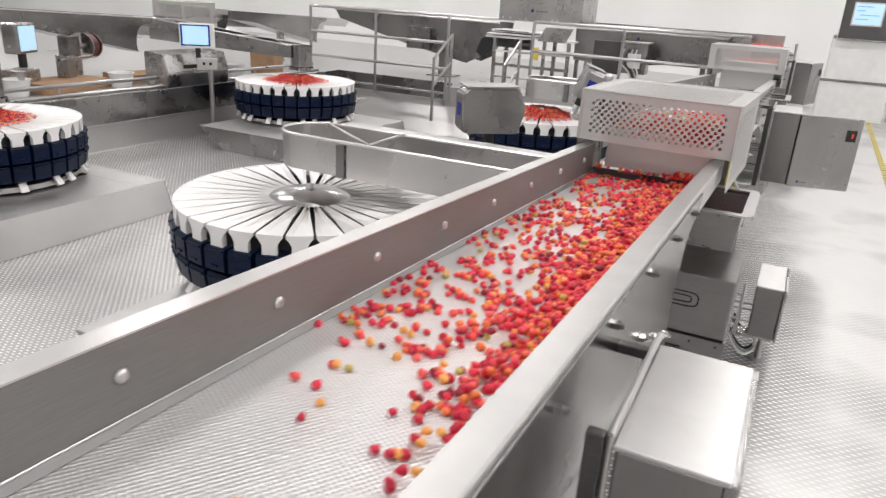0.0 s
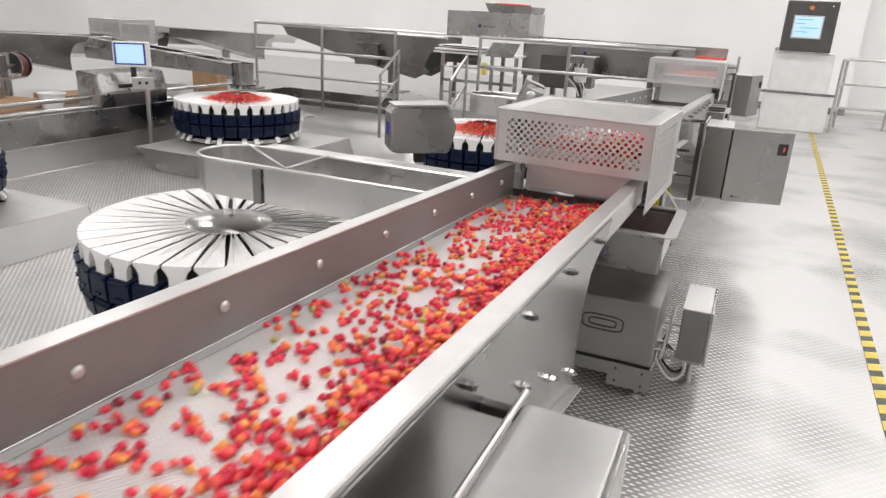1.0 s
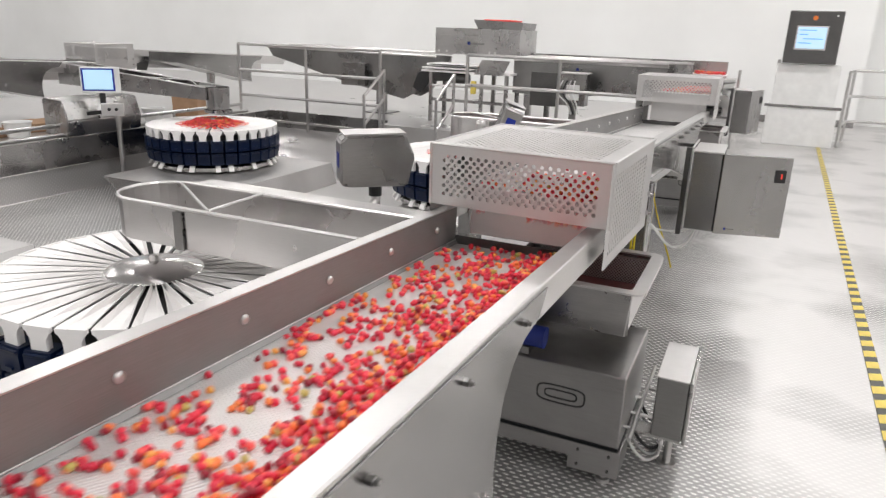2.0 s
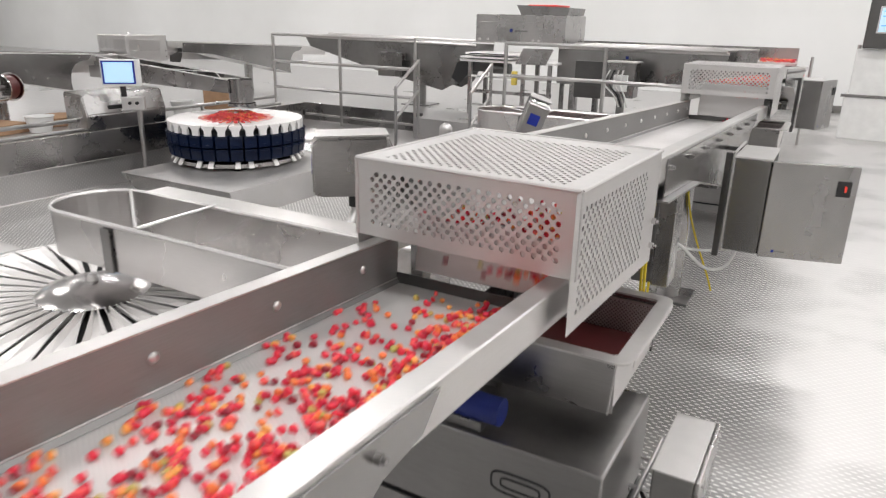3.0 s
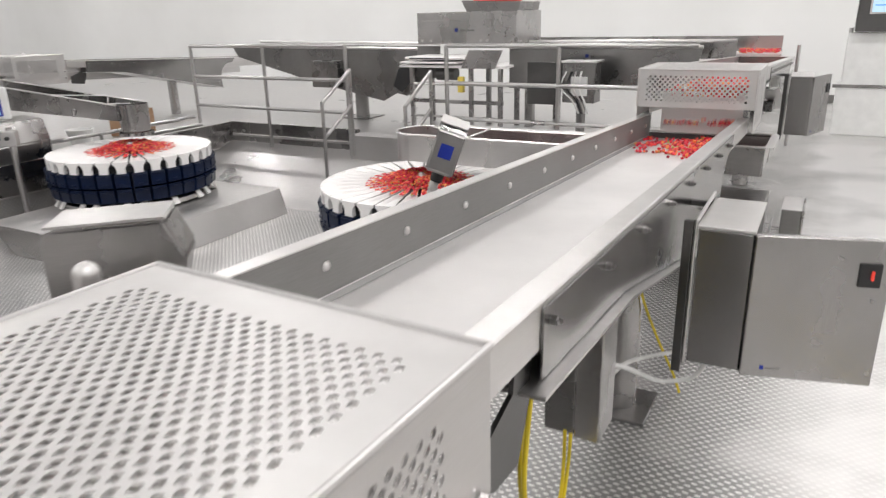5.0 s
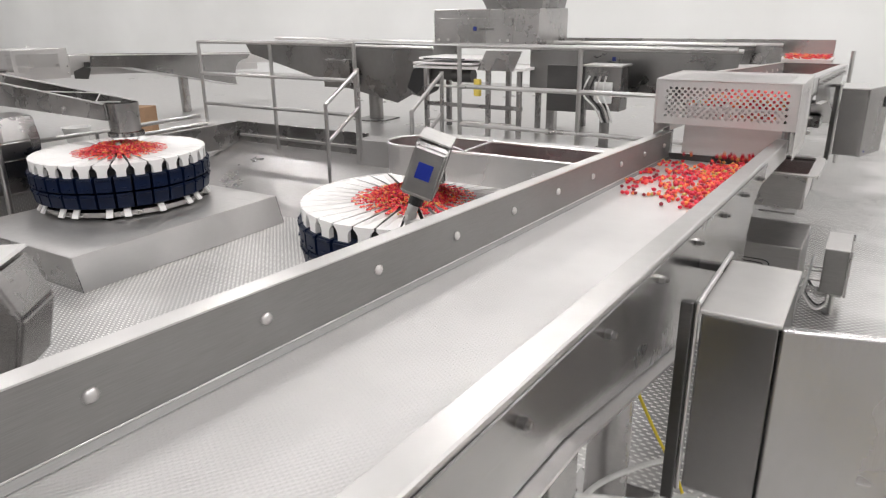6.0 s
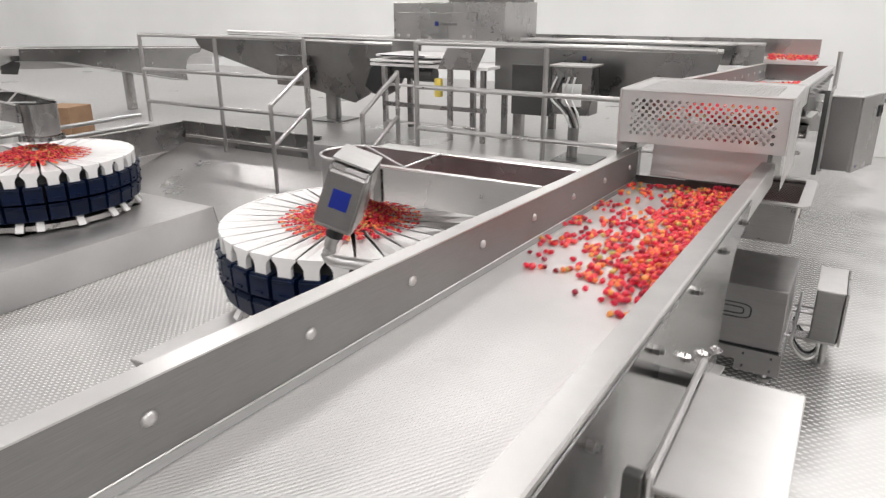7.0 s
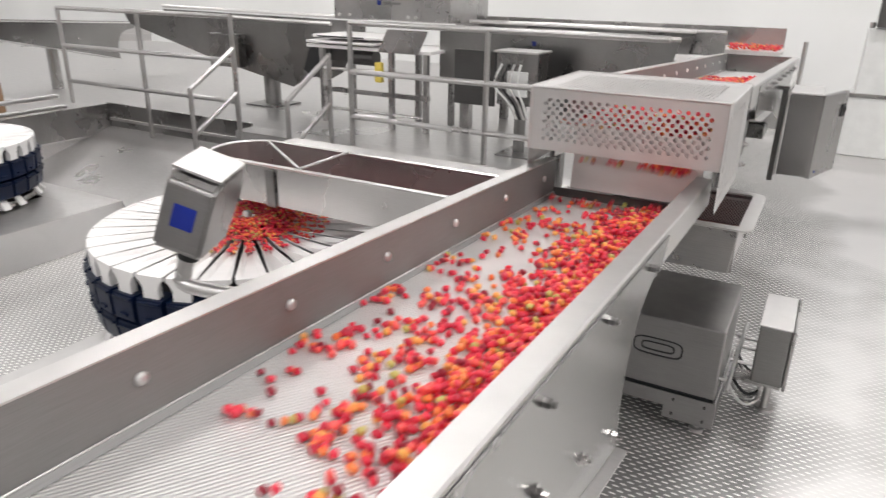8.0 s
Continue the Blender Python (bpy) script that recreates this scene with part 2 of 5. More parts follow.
def tube_path(bm, points, r, sides=8):
    """Adds a bent tube through the points."""
    pts = [Vector(p) for p in points]
    rings = []
    up = Vector((0.13, 0.21, 0.97))
    for i, p in enumerate(pts):
        d = (pts[min(i + 1, len(pts) - 1)] - pts[max(i - 1, 0)]).normalized()
        u = d.cross(up).normalized()
        w = d.cross(u)
        rings.append([bm.verts.new(p + r * (u * math.cos(2 * math.pi * k / sides) + w * math.sin(2 * math.pi * k / sides))) for k in range(sides)])
    for a, b in zip(rings, rings[1:]):
        for k in range(sides):
            bm.faces.new((a[k], a[(k + 1) % sides], b[(k + 1) % sides], b[k]))
    bm.faces.new(rings[0])
    bm.faces.new(rings[-1][::-1])
    return bm


def smooth_curve(points, steps=8):
    """Points of a smooth curve through the given ones."""
    p = [Vector(q) for q in points]
    out = []
    for i in range(len(p) - 1):
        a, b, c, d = p[max(i - 1, 0)], p[i], p[i + 1], p[min(i + 2, len(p) - 1)]
        for k in range(steps):
            t = k / steps
            out.append(0.5 * (2 * b + (c - a) * t + (2 * a - 5 * b + 4 * c - d) * t * t + (3 * b - a - 3 * c + d) * t ** 3))
    out.append(p[-1])
    return out


def mesh_of(name, bm, mat, smooth=False):
    bmesh.ops.recalc_face_normals(bm, faces=bm.faces)
    me = bpy.data.meshes.new(name)
    bm.to_mesh(me)
    bm.free()
    me.materials.append(mat)
    if smooth:
        me.polygons.foreach_set("use_smooth", [True] * len(me.polygons))
        me.set_sharp_from_angle(angle=radians(40))
    return me


def part(name, bm, mat, parent=None, label="", smooth=False):
    """Links a bmesh as one mesh object, under its thing if given."""
    ob = new(name, mesh_of(name, bm, mat, smooth))
    ob.parent = parent
    if label:
        ob["label"] = label
    return ob


def thing(name, m, label, category, group="", kind=""):
    ob = new(name)
    ob.empty_display_size = 0.1
    ob.matrix_basis = m
    return tagged(ob, label, category, group, kind)


def setting(name, bm, mat, label, category):
    return tagged(part(name, bm, mat), label, category, kind="structure")


def fresh():
    return bmesh.new()


def perforated(bm, origin, u, v, width, height, pitch_u, pitch_v, hole, margin, thick=0.003):
    """Adds a sheet with staggered round holes; u and v span it, the sheet lies in their plane."""
    o, u, v = Vector(origin), Vector(u), Vector(v)
    n = u.cross(v) * -thick
    cols = max(1, int((width - 2 * margin) / pitch_u))
    rows = max(1, int((height - 2 * margin) / pitch_v))
    mu, mv = (width - cols * pitch_u) / 2, (height - rows * pitch_v) / 2

    def quad(a, b, c, d):
        bm.faces.new([bm.verts.new(o + u * x + v * y) for x, y in (a, b, c, d)])

    quad((0, 0), (width, 0), (width, mv), (0, mv))
    quad((0, height - mv), (width, height - mv), (width, height), (0, height))
    for r in range(rows):
        y0, y1 = mv + r * pitch_v, mv + (r + 1) * pitch_v
        shift = pitch_u / 2 if r % 2 else 0.0
        count = cols - 1 if r % 2 else cols
        quad((0, y0), (mu + shift, y0), (mu + shift, y1), (0, y1))
        quad((mu + shift + count * pitch_u, y0), (width, y0), (width, y1), (mu + shift + count * pitch_u, y1))
        for c in range(count):
            x0 = mu + shift + c * pitch_u
            cx, cy = x0 + pitch_u / 2, (y0 + y1) / 2
            edge = [(x0, y0), (cx, y0), (x0 + pitch_u, y0), (x0 + pitch_u, cy), (x0 + pitch_u, y1), (cx, y1), (x0, y1), (x0, cy)]
            outer = [bm.verts.new(o + u * x + v * y) for x, y in edge]
            rim = [(cx + hole * math.cos(radians(225 + 45 * k)), cy + hole * math.sin(radians(225 + 45 * k))) for k in range(8)]
            inner = [bm.verts.new(o + u * x + v * y) for x, y in rim]
            deep = [bm.verts.new(o + u * x + v * y + n) for x, y in rim]
            for k in range(8):
                j = (k + 1) % 8
                bm.faces.new((outer[k], outer[j], inner[j], inner[k]))
                bm.faces.new((inner[k], inner[j], deep[j], deep[k]))
    bmesh.ops.remove_doubles(bm, verts=bm.verts[:], dist=0.00002)
    return bm


# ---- the hall ----
PIT_Z, PLATFORM_Z = -0.385, 0.17
WALL_Y, WALL_L, WALL_R, WALL_B = 14.6, -27.0, 5.5, -4.5
PITCH = 3.74

setting("floor", box(fresh(), (-0.75, WALL_B, -0.3), (WALL_R, WALL_Y, 0.0)), TREAD, "bright stainless tread plate floor beside the conveyors", "floor")
setting("floor_pit", box(fresh(), (-6.27, WALL_B, -0.6), (-0.75, 7.75, PIT_Z)), TREAD_FAR, "stainless tread plate floor of the sunken weigher bay", "floor")
bm = fresh()
prism(bm, [(7.75, -0.6), (9.04, -0.6), (9.04, -0.03), (7.75, PIT_Z)], 0, -6.27, -0.75)
setting("floor_slope", bm, SLOPE_STEEL, "gently rising sheet steel floor before the kerb", "floor")
bm = fresh()
box(bm, (WALL_L, WALL_B, -0.6), (-6.27, WALL_Y, PLATFORM_Z))
setting("platform_side", bm, FLOOR_WHITE, "pale sheet steel platform beside the weigher bay", "platform")
bm = fresh()
box(bm, (-6.27, 9.04, -0.6), (-0.75, WALL_Y, PLATFORM_Z))
setting("platform_edge", box(fresh(), (-4.28, 8.82, -0.6), (-0.75, 9.0395, PLATFORM_Z - 0.0005)), FLOOR_WHITE, "pale sheet steel edge of the platform under the railing", "platform")
setting("platform_far", bm, FLOOR_WHITE, "pale sheet steel platform behind the railings", "platform")
for a, b in (((-6.27, 9.015, -0.36), (-4.28, 9.038, PLATFORM_Z + 0.03)), ((-6.268, WALL_B, -0.10), (-6.245, 9.01, PLATFORM_Z + 0.02))):
    setting("trim", box(fresh(), a, b, 0.004), STEEL, "stainless kerb plate along the platform edge", "kerb")
for a, b in (((-6.2, 8.985, 0.03), (-4.28, 9.005, 0.06)),):
    setting("trim", box(fresh(), a, b, 0.004), STEEL_LIGHT, "narrow stainless rail on the kerb plate", "kerb rail")
facing = setting("trim", box(fresh(), (0, WALL_B, 0), (0.280, 9.0, 0.007)), TREAD_FAR, "tread plate facing below the kerb plate", "kerb")
facing.matrix_basis = pose(-6.262, 0, -0.384, 0, -90, 0)
setting("trim", rod(fresh(), (-6.256, WALL_B, -0.382), (-6.256, 7.75, -0.382), 0.009, 8), STEEL_LIGHT, "bright weld along the foot of the kerb", "weld")
setting("trim", box(fresh(), (-6.262, WALL_B, -0.112), (-6.235, 9.0, -0.098), 0.002), STEEL_LIGHT, "bright ledge along the kerb", "kerb")
setting("wall_north", box(fresh(), (WALL_L, WALL_Y, -0.6), (1.75, WALL_Y + 0.2, CEILING_Z)), WALL, "plain white insulated wall panels", "wall")
setting("wall_north_recess", box(fresh(), (1.75, WALL_Y + 0.6, -0.6), (WALL_R + 0.2, WALL_Y + 0.8, CEILING_Z)), WALL, "plain white wall set back beyond the console", "wall")
setting("wall_return", box(fresh(), (1.55, WALL_Y + 0.2, -0.6), (1.75, WALL_Y + 0.6, CEILING_Z)), WALL, "white wall return at the recess", "wall")
setting("wall_west", box(fresh(), (WALL_L - 0.2, WALL_B, -0.6), (WALL_L, WALL_Y + 0.2, CEILING_Z)), WALL, "plain white side wall", "wall")
setting("wall_east", box(fresh(), (WALL_R, WALL_B, -0.6), (WALL_R + 0.2, WALL_Y + 0.8, CEILING_Z)), WALL, "plain white side wall", "wall")
setting("wall_south", box(fresh(), (WALL_L, WALL_B - 0.2, -0.6), (WALL_R + 0.2, WALL_B, CEILING_Z)), WALL, "plain white wall behind", "wall")
setting("floor_recess", box(fresh(), (1.75, WALL_Y, -0.3), (WALL_R, WALL_Y + 0.6, -0.002)), PLATE, "sheet steel floor in the recess", "floor")
setting("ceiling", box(fresh(), (WALL_L, WALL_B, CEILING_Z), (WALL_R, WALL_Y + 0.6, CEILING_Z + 0.2)), CEIL, "unseen ceiling, greyed for the steel's reflections", "ceiling")
setting("baseboard", box(fresh(), (-0.75, WALL_Y - 0.02, 0), (1.75, WALL_Y - 0.004, 0.12), 0.003), STEEL_DARK, "grey skirting along the white wall", "skirting")

def ceiling_light(x, y):
    ob = thing("ceiling_light", pose(x, y, CEILING_Z - 0.07), "long white ceiling light, lit", "light", "ceiling lights")
    bm = fresh()
    box(bm, (-0.62, -0.16, 0), (0.62, 0.16, 0.07), 0.01)
    part("frame", bm, WHITE, ob)
    part("diffuser", box(fresh(), (-0.58, -0.13, -0.012), (0.58, 0.13, -0.001)), LAMP_GLOW, ob)
    return ob


first = ceiling_light(*LIGHT_SPOTS[0])
for x, y in LIGHT_SPOTS[1:]:
    copy_thing(first, pose(x, y, CEILING_Z - 0.07))
for x, y in LIGHT_SPOTS:
    lamp = bpy.data.lights.new("ceiling_lamp", "AREA")
    lamp.shape, lamp.size, lamp.size_y, lamp.energy, lamp.color = "RECTANGLE", 1.2, 0.3, LIGHT_W, (1.0, 0.985, 0.975)
    new("ceiling_lamp", lamp).matrix_basis = pose(x, y, CEILING_Z - 0.1)


def hazard_tape():
    """Yellow and black tape on the floor, stripe by stripe."""
    run = Vector((1.08 - 0.893, 12.2 - 3.2))
    length = run.length
    along = run.normalized()
    angle = math.degrees(math.atan2(run.y, run.x)) - 90
    ob = thing("hazard_tape", pose(0.893 - along.x * 4.2, 3.2 - along.y * 4.2, 0, 0, 0, angle), "yellow and black hazard tape stuck along the walkway", "floor tape")
    total, step = length + 4.2, 0.13
    part("tape", box(fresh(), (-0.027, 0, 0.0012), (0.027, total, 0.0022)), TAPE_BLACK, ob)
    bm = fresh()
    prism(bm, [(-0.0262, 0.0), (0.0262, 0.022), (0.0262, 0.092), (-0.0262, 0.070)], 2, 0.0026, 0.0034)
    me = mesh_of("stripe", bm, YELLOW)
    for k in range(int(total / step)):
        s = new("stripe", me)
        s.parent = ob
        s.matrix_basis = pose(0, k * step, 0)


hazard_tape()

# ---- vibrating conveyors ----
SLOPE = -2.65
PAN_L, PAN_R, PAN_H, FLANGE = -0.60, -0.139, 0.131, 0.049
LIP, START = -1.72, 2.0


def pan_z(y):
    return 0.808 + math.tan(radians(SLOPE)) * (y - 4.70)


def bolt_mesh():
    bm = fresh()
    bmesh.ops.create_uvsphere(bm, u_segments=10, v_segments=6, radius=0.011, matrix=Matrix.Diagonal((0.6, 1, 1, 1)))
    return mesh_of("bolt", bm, STEEL_LIGHT, True)


def stud_mesh():
    bm = fresh()
    rod(bm, (0, 0, 0), (0.011, 0, 0), 0.0085, 6)
    rod(bm, (0.011, 0, 0), (0.018, 0, 0), 0.005, 8)
    return mesh_of("stud", bm, STEEL_DARK)


def hex_mesh():
    bm = fresh()
    rod(bm, (0, 0, 0), (0.003, 0, 0), 0.013, 14)
    rod(bm, (0.003, 0, 0), (0.012, 0, 0), 0.0095, 6)
    rod(bm, (0.012, 0, 0), (0.020, 0, 0), 0.005, 8)
    return mesh_of("hex_bolt", bm, STEEL_POLISHED)


BOLT, STUD, HEX = bolt_mesh(), stud_mesh(), hex_mesh()
APRON_BOLTS = ((1.01, -0.225), (0.785, -0.145), (0.55, -0.056))


def small(me, parent, m):
    ob = new(me.name, me)
    ob.parent = parent
    ob.matrix_basis = m
    return ob


def conveyor(m, PAN_R=PAN_R, end=0.030, drop=0.155, first=-1.25, pitch=0.314):
    ob = thing("vibrating_conveyor", m, "long stainless vibrating conveyor trough with a textured pan", "conveyor", "conveyor troughs")
    pan = part("pan", box(fresh(), (PAN_L - 0.004, LIP, -0.004), (PAN_R + 0.004, START, 0.0)), PAN, ob, "pale textured steel pan")
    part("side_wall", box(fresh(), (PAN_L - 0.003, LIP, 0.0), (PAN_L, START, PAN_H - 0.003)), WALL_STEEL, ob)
    bm = fresh()
    prism(bm, [(PAN_L + 0.001, PAN_H - 0.003), (PAN_L + 0.001, PAN_H), (PAN_L - 0.040, PAN_H), (PAN_L - 0.043, PAN_H - 0.004), (PAN_L - 0.043, -0.12), (PAN_L - 0.040, -0.12), (PAN_L - 0.040, PAN_H - 0.003)], 1, LIP, START)
    part("flange", bm, STEEL_LIGHT, ob, "speckled bright top flange")
    # bent fillet at the seam; its dark tone paints the shadow band there
    bm = fresh()
    prism(bm, [(PAN_L + 0.0005, 0.012), (PAN_L + 0.002, 0.012), (PAN_L + 0.012, 0.0015), (PAN_L + 0.010, 0.0008), (PAN_L + 0.0005, 0.010)], 1, LIP, START)
    part("seam_shade_strip", bm, WALL_STEEL, ob)
    part("weld", rod(fresh(), (PAN_L + 0.002, LIP, 0.013), (PAN_L + 0.002, START, 0.013), 0.0018, 6), STEEL_LIGHT, ob, "bright weld line")
    bm = fresh()
    prism(bm, [(-1.05, 0.115), (-1.11, 0.115), (-1.12, 0.0), (-1.25, -0.05), (-1.25, -0.13), (-1.09, -0.14), (-1.05, -0.04)], 0, PAN_R + 0.026, PAN_R + 0.034)
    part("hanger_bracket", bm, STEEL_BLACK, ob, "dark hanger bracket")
    bm = fresh()
    prism(bm, [(PAN_R, 0.0), (PAN_R + 0.003, 0.0), (PAN_R + 0.003, PAN_H - 0.006), (PAN_R + FLANGE - 0.003, PAN_H - 0.006), (PAN_R + FLANGE - 0.003, 0.05), (PAN_R + FLANGE, 0.05), (PAN_R + FLANGE, PAN_H - 0.003), (PAN_R + FLANGE - 0.003, PAN_H), (PAN_R, PAN_H)], 1, LIP + 0.425, START)
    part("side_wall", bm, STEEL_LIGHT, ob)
    part("side_wall", box(fresh(), (PAN_R, LIP, 0), (PAN_R + 0.003, LIP + 0.425, PAN_H)), STEEL, ob)
    # deep outer apron with a curved far end
    curve = [(1.075, -0.29), (1.06, -0.20), (1.065, -0.12), (1.085, -0.05), (1.13, 0.01), (1.20, 0.045), (1.30, 0.062)]
    outline = [(-1.05, 0.118), (-1.05, -0.004), (-0.54, -0.02), (0.1, -0.13), (0.75, -0.235)] + curve + [(1.35, 0.118)]
    bm = fresh()
    prism(bm, outline, 0, PAN_R + FLANGE + 0.001, PAN_R + FLANGE + 0.005)
    part("apron", bm, APRON_STEEL, ob)
    bm = fresh()
    prism(bm, [(-1.10, -0.005), (-0.54, -0.023), (0.1, -0.133), (0.75, -0.238), (1.075, -0.293), (1.075, -0.299), (0.75, -0.244), (0.1, -0.139), (-0.54, -0.029), (-1.10, -0.011)], 0, PAN_R - 0.30, PAN_R + FLANGE + 0.03)
    part("under_tray", bm, STEEL_LIGHT, ob, "folded pale steel under-tray")
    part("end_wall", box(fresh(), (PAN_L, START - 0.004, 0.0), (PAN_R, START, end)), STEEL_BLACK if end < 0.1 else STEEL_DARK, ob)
    bm = fresh()
    prism(bm, [(LIP + 0.002, -0.001), (LIP + 0.002, -0.005), (LIP - 0.011, -0.005 - drop), (LIP - 0.014, -0.002 - drop)], 0, PAN_L + 0.028, PAN_R - 0.012)
    part("drop_plate", bm, STEEL_GUARD, ob, "dull bright drop plate")
    for k in range(11):
        small(BOLT, ob, pose(PAN_L + 0.002, first + pitch * k, 0.076))
    for k in range(8):
        small(STUD, ob, pose(PAN_R + FLANGE + 0.005, -1.02 + 0.314 * k, 0.090))
    for y, z in APRON_BOLTS:
        small(HEX, ob, pose(PAN_R + FLANGE + 0.005, y, z))
    return ob


def guard(m, depth=0.575):
    """Perforated cover over the drop from one trough to the next."""
    ob = thing("drop_guard", m, "blasted stainless guard of perforated sheet over the drop", "guard", "drop guards")
    x0, x1, y0, y1, z0, z1 = -0.675, -0.085, 0.0, depth, 0.855, 1.05
    bm = fresh()
    perforated(bm, (x0, y0, z0), (1, 0, 0), (0, 0, 1), x1 - x0, z1 - z0, 0.026, 0.0135, 0.0068, 0.028)
    part("front_panel", bm, STEEL_GUARD, ob)
    bm = fresh()
    perforated(bm, (x0, y0, z1), (1, 0, 0), (0, 1, 0), x1 - x0, y1 - y0 - 0.035, 0.026, 0.0135, 0.0062, 0.036)
    box(bm, (x0, y1 - 0.035, z1 - 0.003), (x1, y1, z1))
    part("top_panel", bm, STEEL_GUARD, ob)
    bm = fresh()
    perforated(bm, (x1, y0 - 0.03, 0.735), (0, 1, 0), (0, 0, 1), y1 - y0 - 0.035, z1 - 0.735, 0.026, 0.0135, 0.0066, 0.034)
    box(bm, (x1 - 0.003, y1 - 0.065, 0.735), (x1, y1, z1))
    part("side_panel", bm, STEEL_GUARD, ob)
    bm = fresh()
    perforated(bm, (x0, y0, 0.80), (0, 1, 0), (0, 0, 1), y1 - y0, z1 - 0.80, 0.026, 0.0135, 0.0066, 0.034)
    part("side_panel", bm, STEEL_GUARD, ob)
    bm = fresh()
    for p, q in (((x0, y0, z1), (x1, y0, z1)), ((x0, y0, z1), (x0, y1, z1)), ((x1, y0, z1), (x1, y1, z1)), ((x1, y0, z0), (x1, y0, z1)), ((x0, y0, z0), (x0, y0, z1)), ((x0, y1, z1), (x1, y1, z1))):
        rod(bm, p, q, 0.005, 8)
    part("rim", bm, STEEL_GUARD, ob)
    for z in (0.86, 0.79):
        bm = fresh()
        rod(bm, (x1 + 0.003, y1 - 0.03, z), (x1 + 0.014, y1 - 0.03, z), 0.009, 6)
        rod(bm, (x1 + 0.014, y1 - 0.03, z), (x1 + 0.022, y1 - 0.03, z), 0.005, 8)
        part("bolt", bm, STEEL_POLISHED, ob)
    return ob


def round_corner(cx, cy, r, start, steps=5):
    return [(cx + r * math.cos(radians(start + 90 * k / steps)), cy + r * math.sin(radians(start + 90 * k / steps))) for k in range(steps + 1)]


def catch_tray(m):
    """Open tray under the guard: sides that lean in, a broad flat rim with rounded outer corners, a perforated back."""
    ob = thing("catch_tray", m, "open stainless catch tray with a flat rim and dark red inside", "tray", "catch trays")
    x0, x1, y0, y1, z0, z1 = -0.46, -0.004, 2.965, 3.375, 0.455, 0.617
    t, lean = 0.004, 0.012
    part("bottom", box(fresh(), (x0, y0 + lean, z0), (x1 - lean, y1, z0 + t)), STEEL, ob)
    part("side", prism(fresh(), [(y0, z1), (y0 + t, z1), (y0 + lean + t, z0 + t), (y0 + lean, z0 + t)], 0, x0, x1 - t), STEEL, ob)
    part("side", prism(fresh(), [(y1 - t, z0 + t), (y1, z0 + t), (y1, z1), (y1 - t, z1)], 0, x0, x1 - t), STEEL, ob)
    # right side toned light, left side dark: lighting put into the colour
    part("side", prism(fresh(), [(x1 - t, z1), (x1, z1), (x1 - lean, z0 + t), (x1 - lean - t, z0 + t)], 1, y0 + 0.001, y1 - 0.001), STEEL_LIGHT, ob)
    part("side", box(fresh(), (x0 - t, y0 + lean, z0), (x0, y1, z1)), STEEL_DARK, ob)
    r = 0.036
    bm = fresh()
    outer = [(x0, y0 - r)] + round_corner(x1, y0, r, -90) + round_corner(x1, y1, r, 0) + [(x0, y1 + r)]
    inner = [(x0, y0 + 0.003), (x1 - 0.012, y0 + 0.003)] + [(x1 - 0.004, y0 + 0.010)] * 5 + [(x1 - 0.004, y1 - 0.010)] * 5 + [(x1 - 0.012, y1 - 0.003), (x0, y1 - 0.003)]
    sheets = []
    for z in (z1, z1 + 0.006):
        sheets.append(([bm.verts.new((x, y, z)) for x, y in outer], [bm.verts.new((x, y, z)) for x, y in inner]))
    for k in range(len(outer) - 1):
        for o, i in sheets:
            bm.faces.new((o[k], o[k + 1], i[k + 1], i[k]))
        bm.faces.new((sheets[0][0][k], sheets[0][0][k + 1], sheets[1][0][k + 1], sheets[1][0][k]))
        bm.faces.new((sheets[0][1][k], sheets[0][1][k + 1], sheets[1][1][k + 1], sheets[1][1][k]))
    bmesh.ops.remove_doubles(bm, verts=bm.verts[:], dist=0.0002)
    part("rim", bm, STEEL_LIGHT, ob)
    bm = fresh()
    prism(bm, [(x1 + r, z1 + 0.004), (x1 + r + 0.003, z1 + 0.004), (x1 + r + 0.001, z1 - 0.016), (x1 + r - 0.002, z1 - 0.016)], 1, y0 + 0.004, y1 - 0.004)
    part("lip", bm, STEEL_LIGHT, ob)
    part("lining", box(fresh(), (x0 + 0.004, y0 + lean + 0.008, z0 + 0.006), (x1 - lean - 0.008, y1 - 0.012, z0 + 0.052), 0.004), MAROON, ob, "dark red lining")
    bm = fresh()
    perforated(bm, (x0 + 0.006, y1 - 0.009, z0 + 0.02), (1, 0, 0), (0, 0, 1), x1 - x0 - 0.012, z1 - z0 - 0.03, 0.012, 0.006, 0.0032, 0.006, 0.002)
    part("screen", bm, STEEL_LIGHT, ob)
    for y in (y0 + 0.10, y1 - 0.08):
        part("bracket", box(fresh(), (x0 + 0.05, y - 0.02, 0.392), (x0 + 0.11, y + 0.02, z0 - 0.001), 0.003), STEEL_DARK, ob)
    return ob


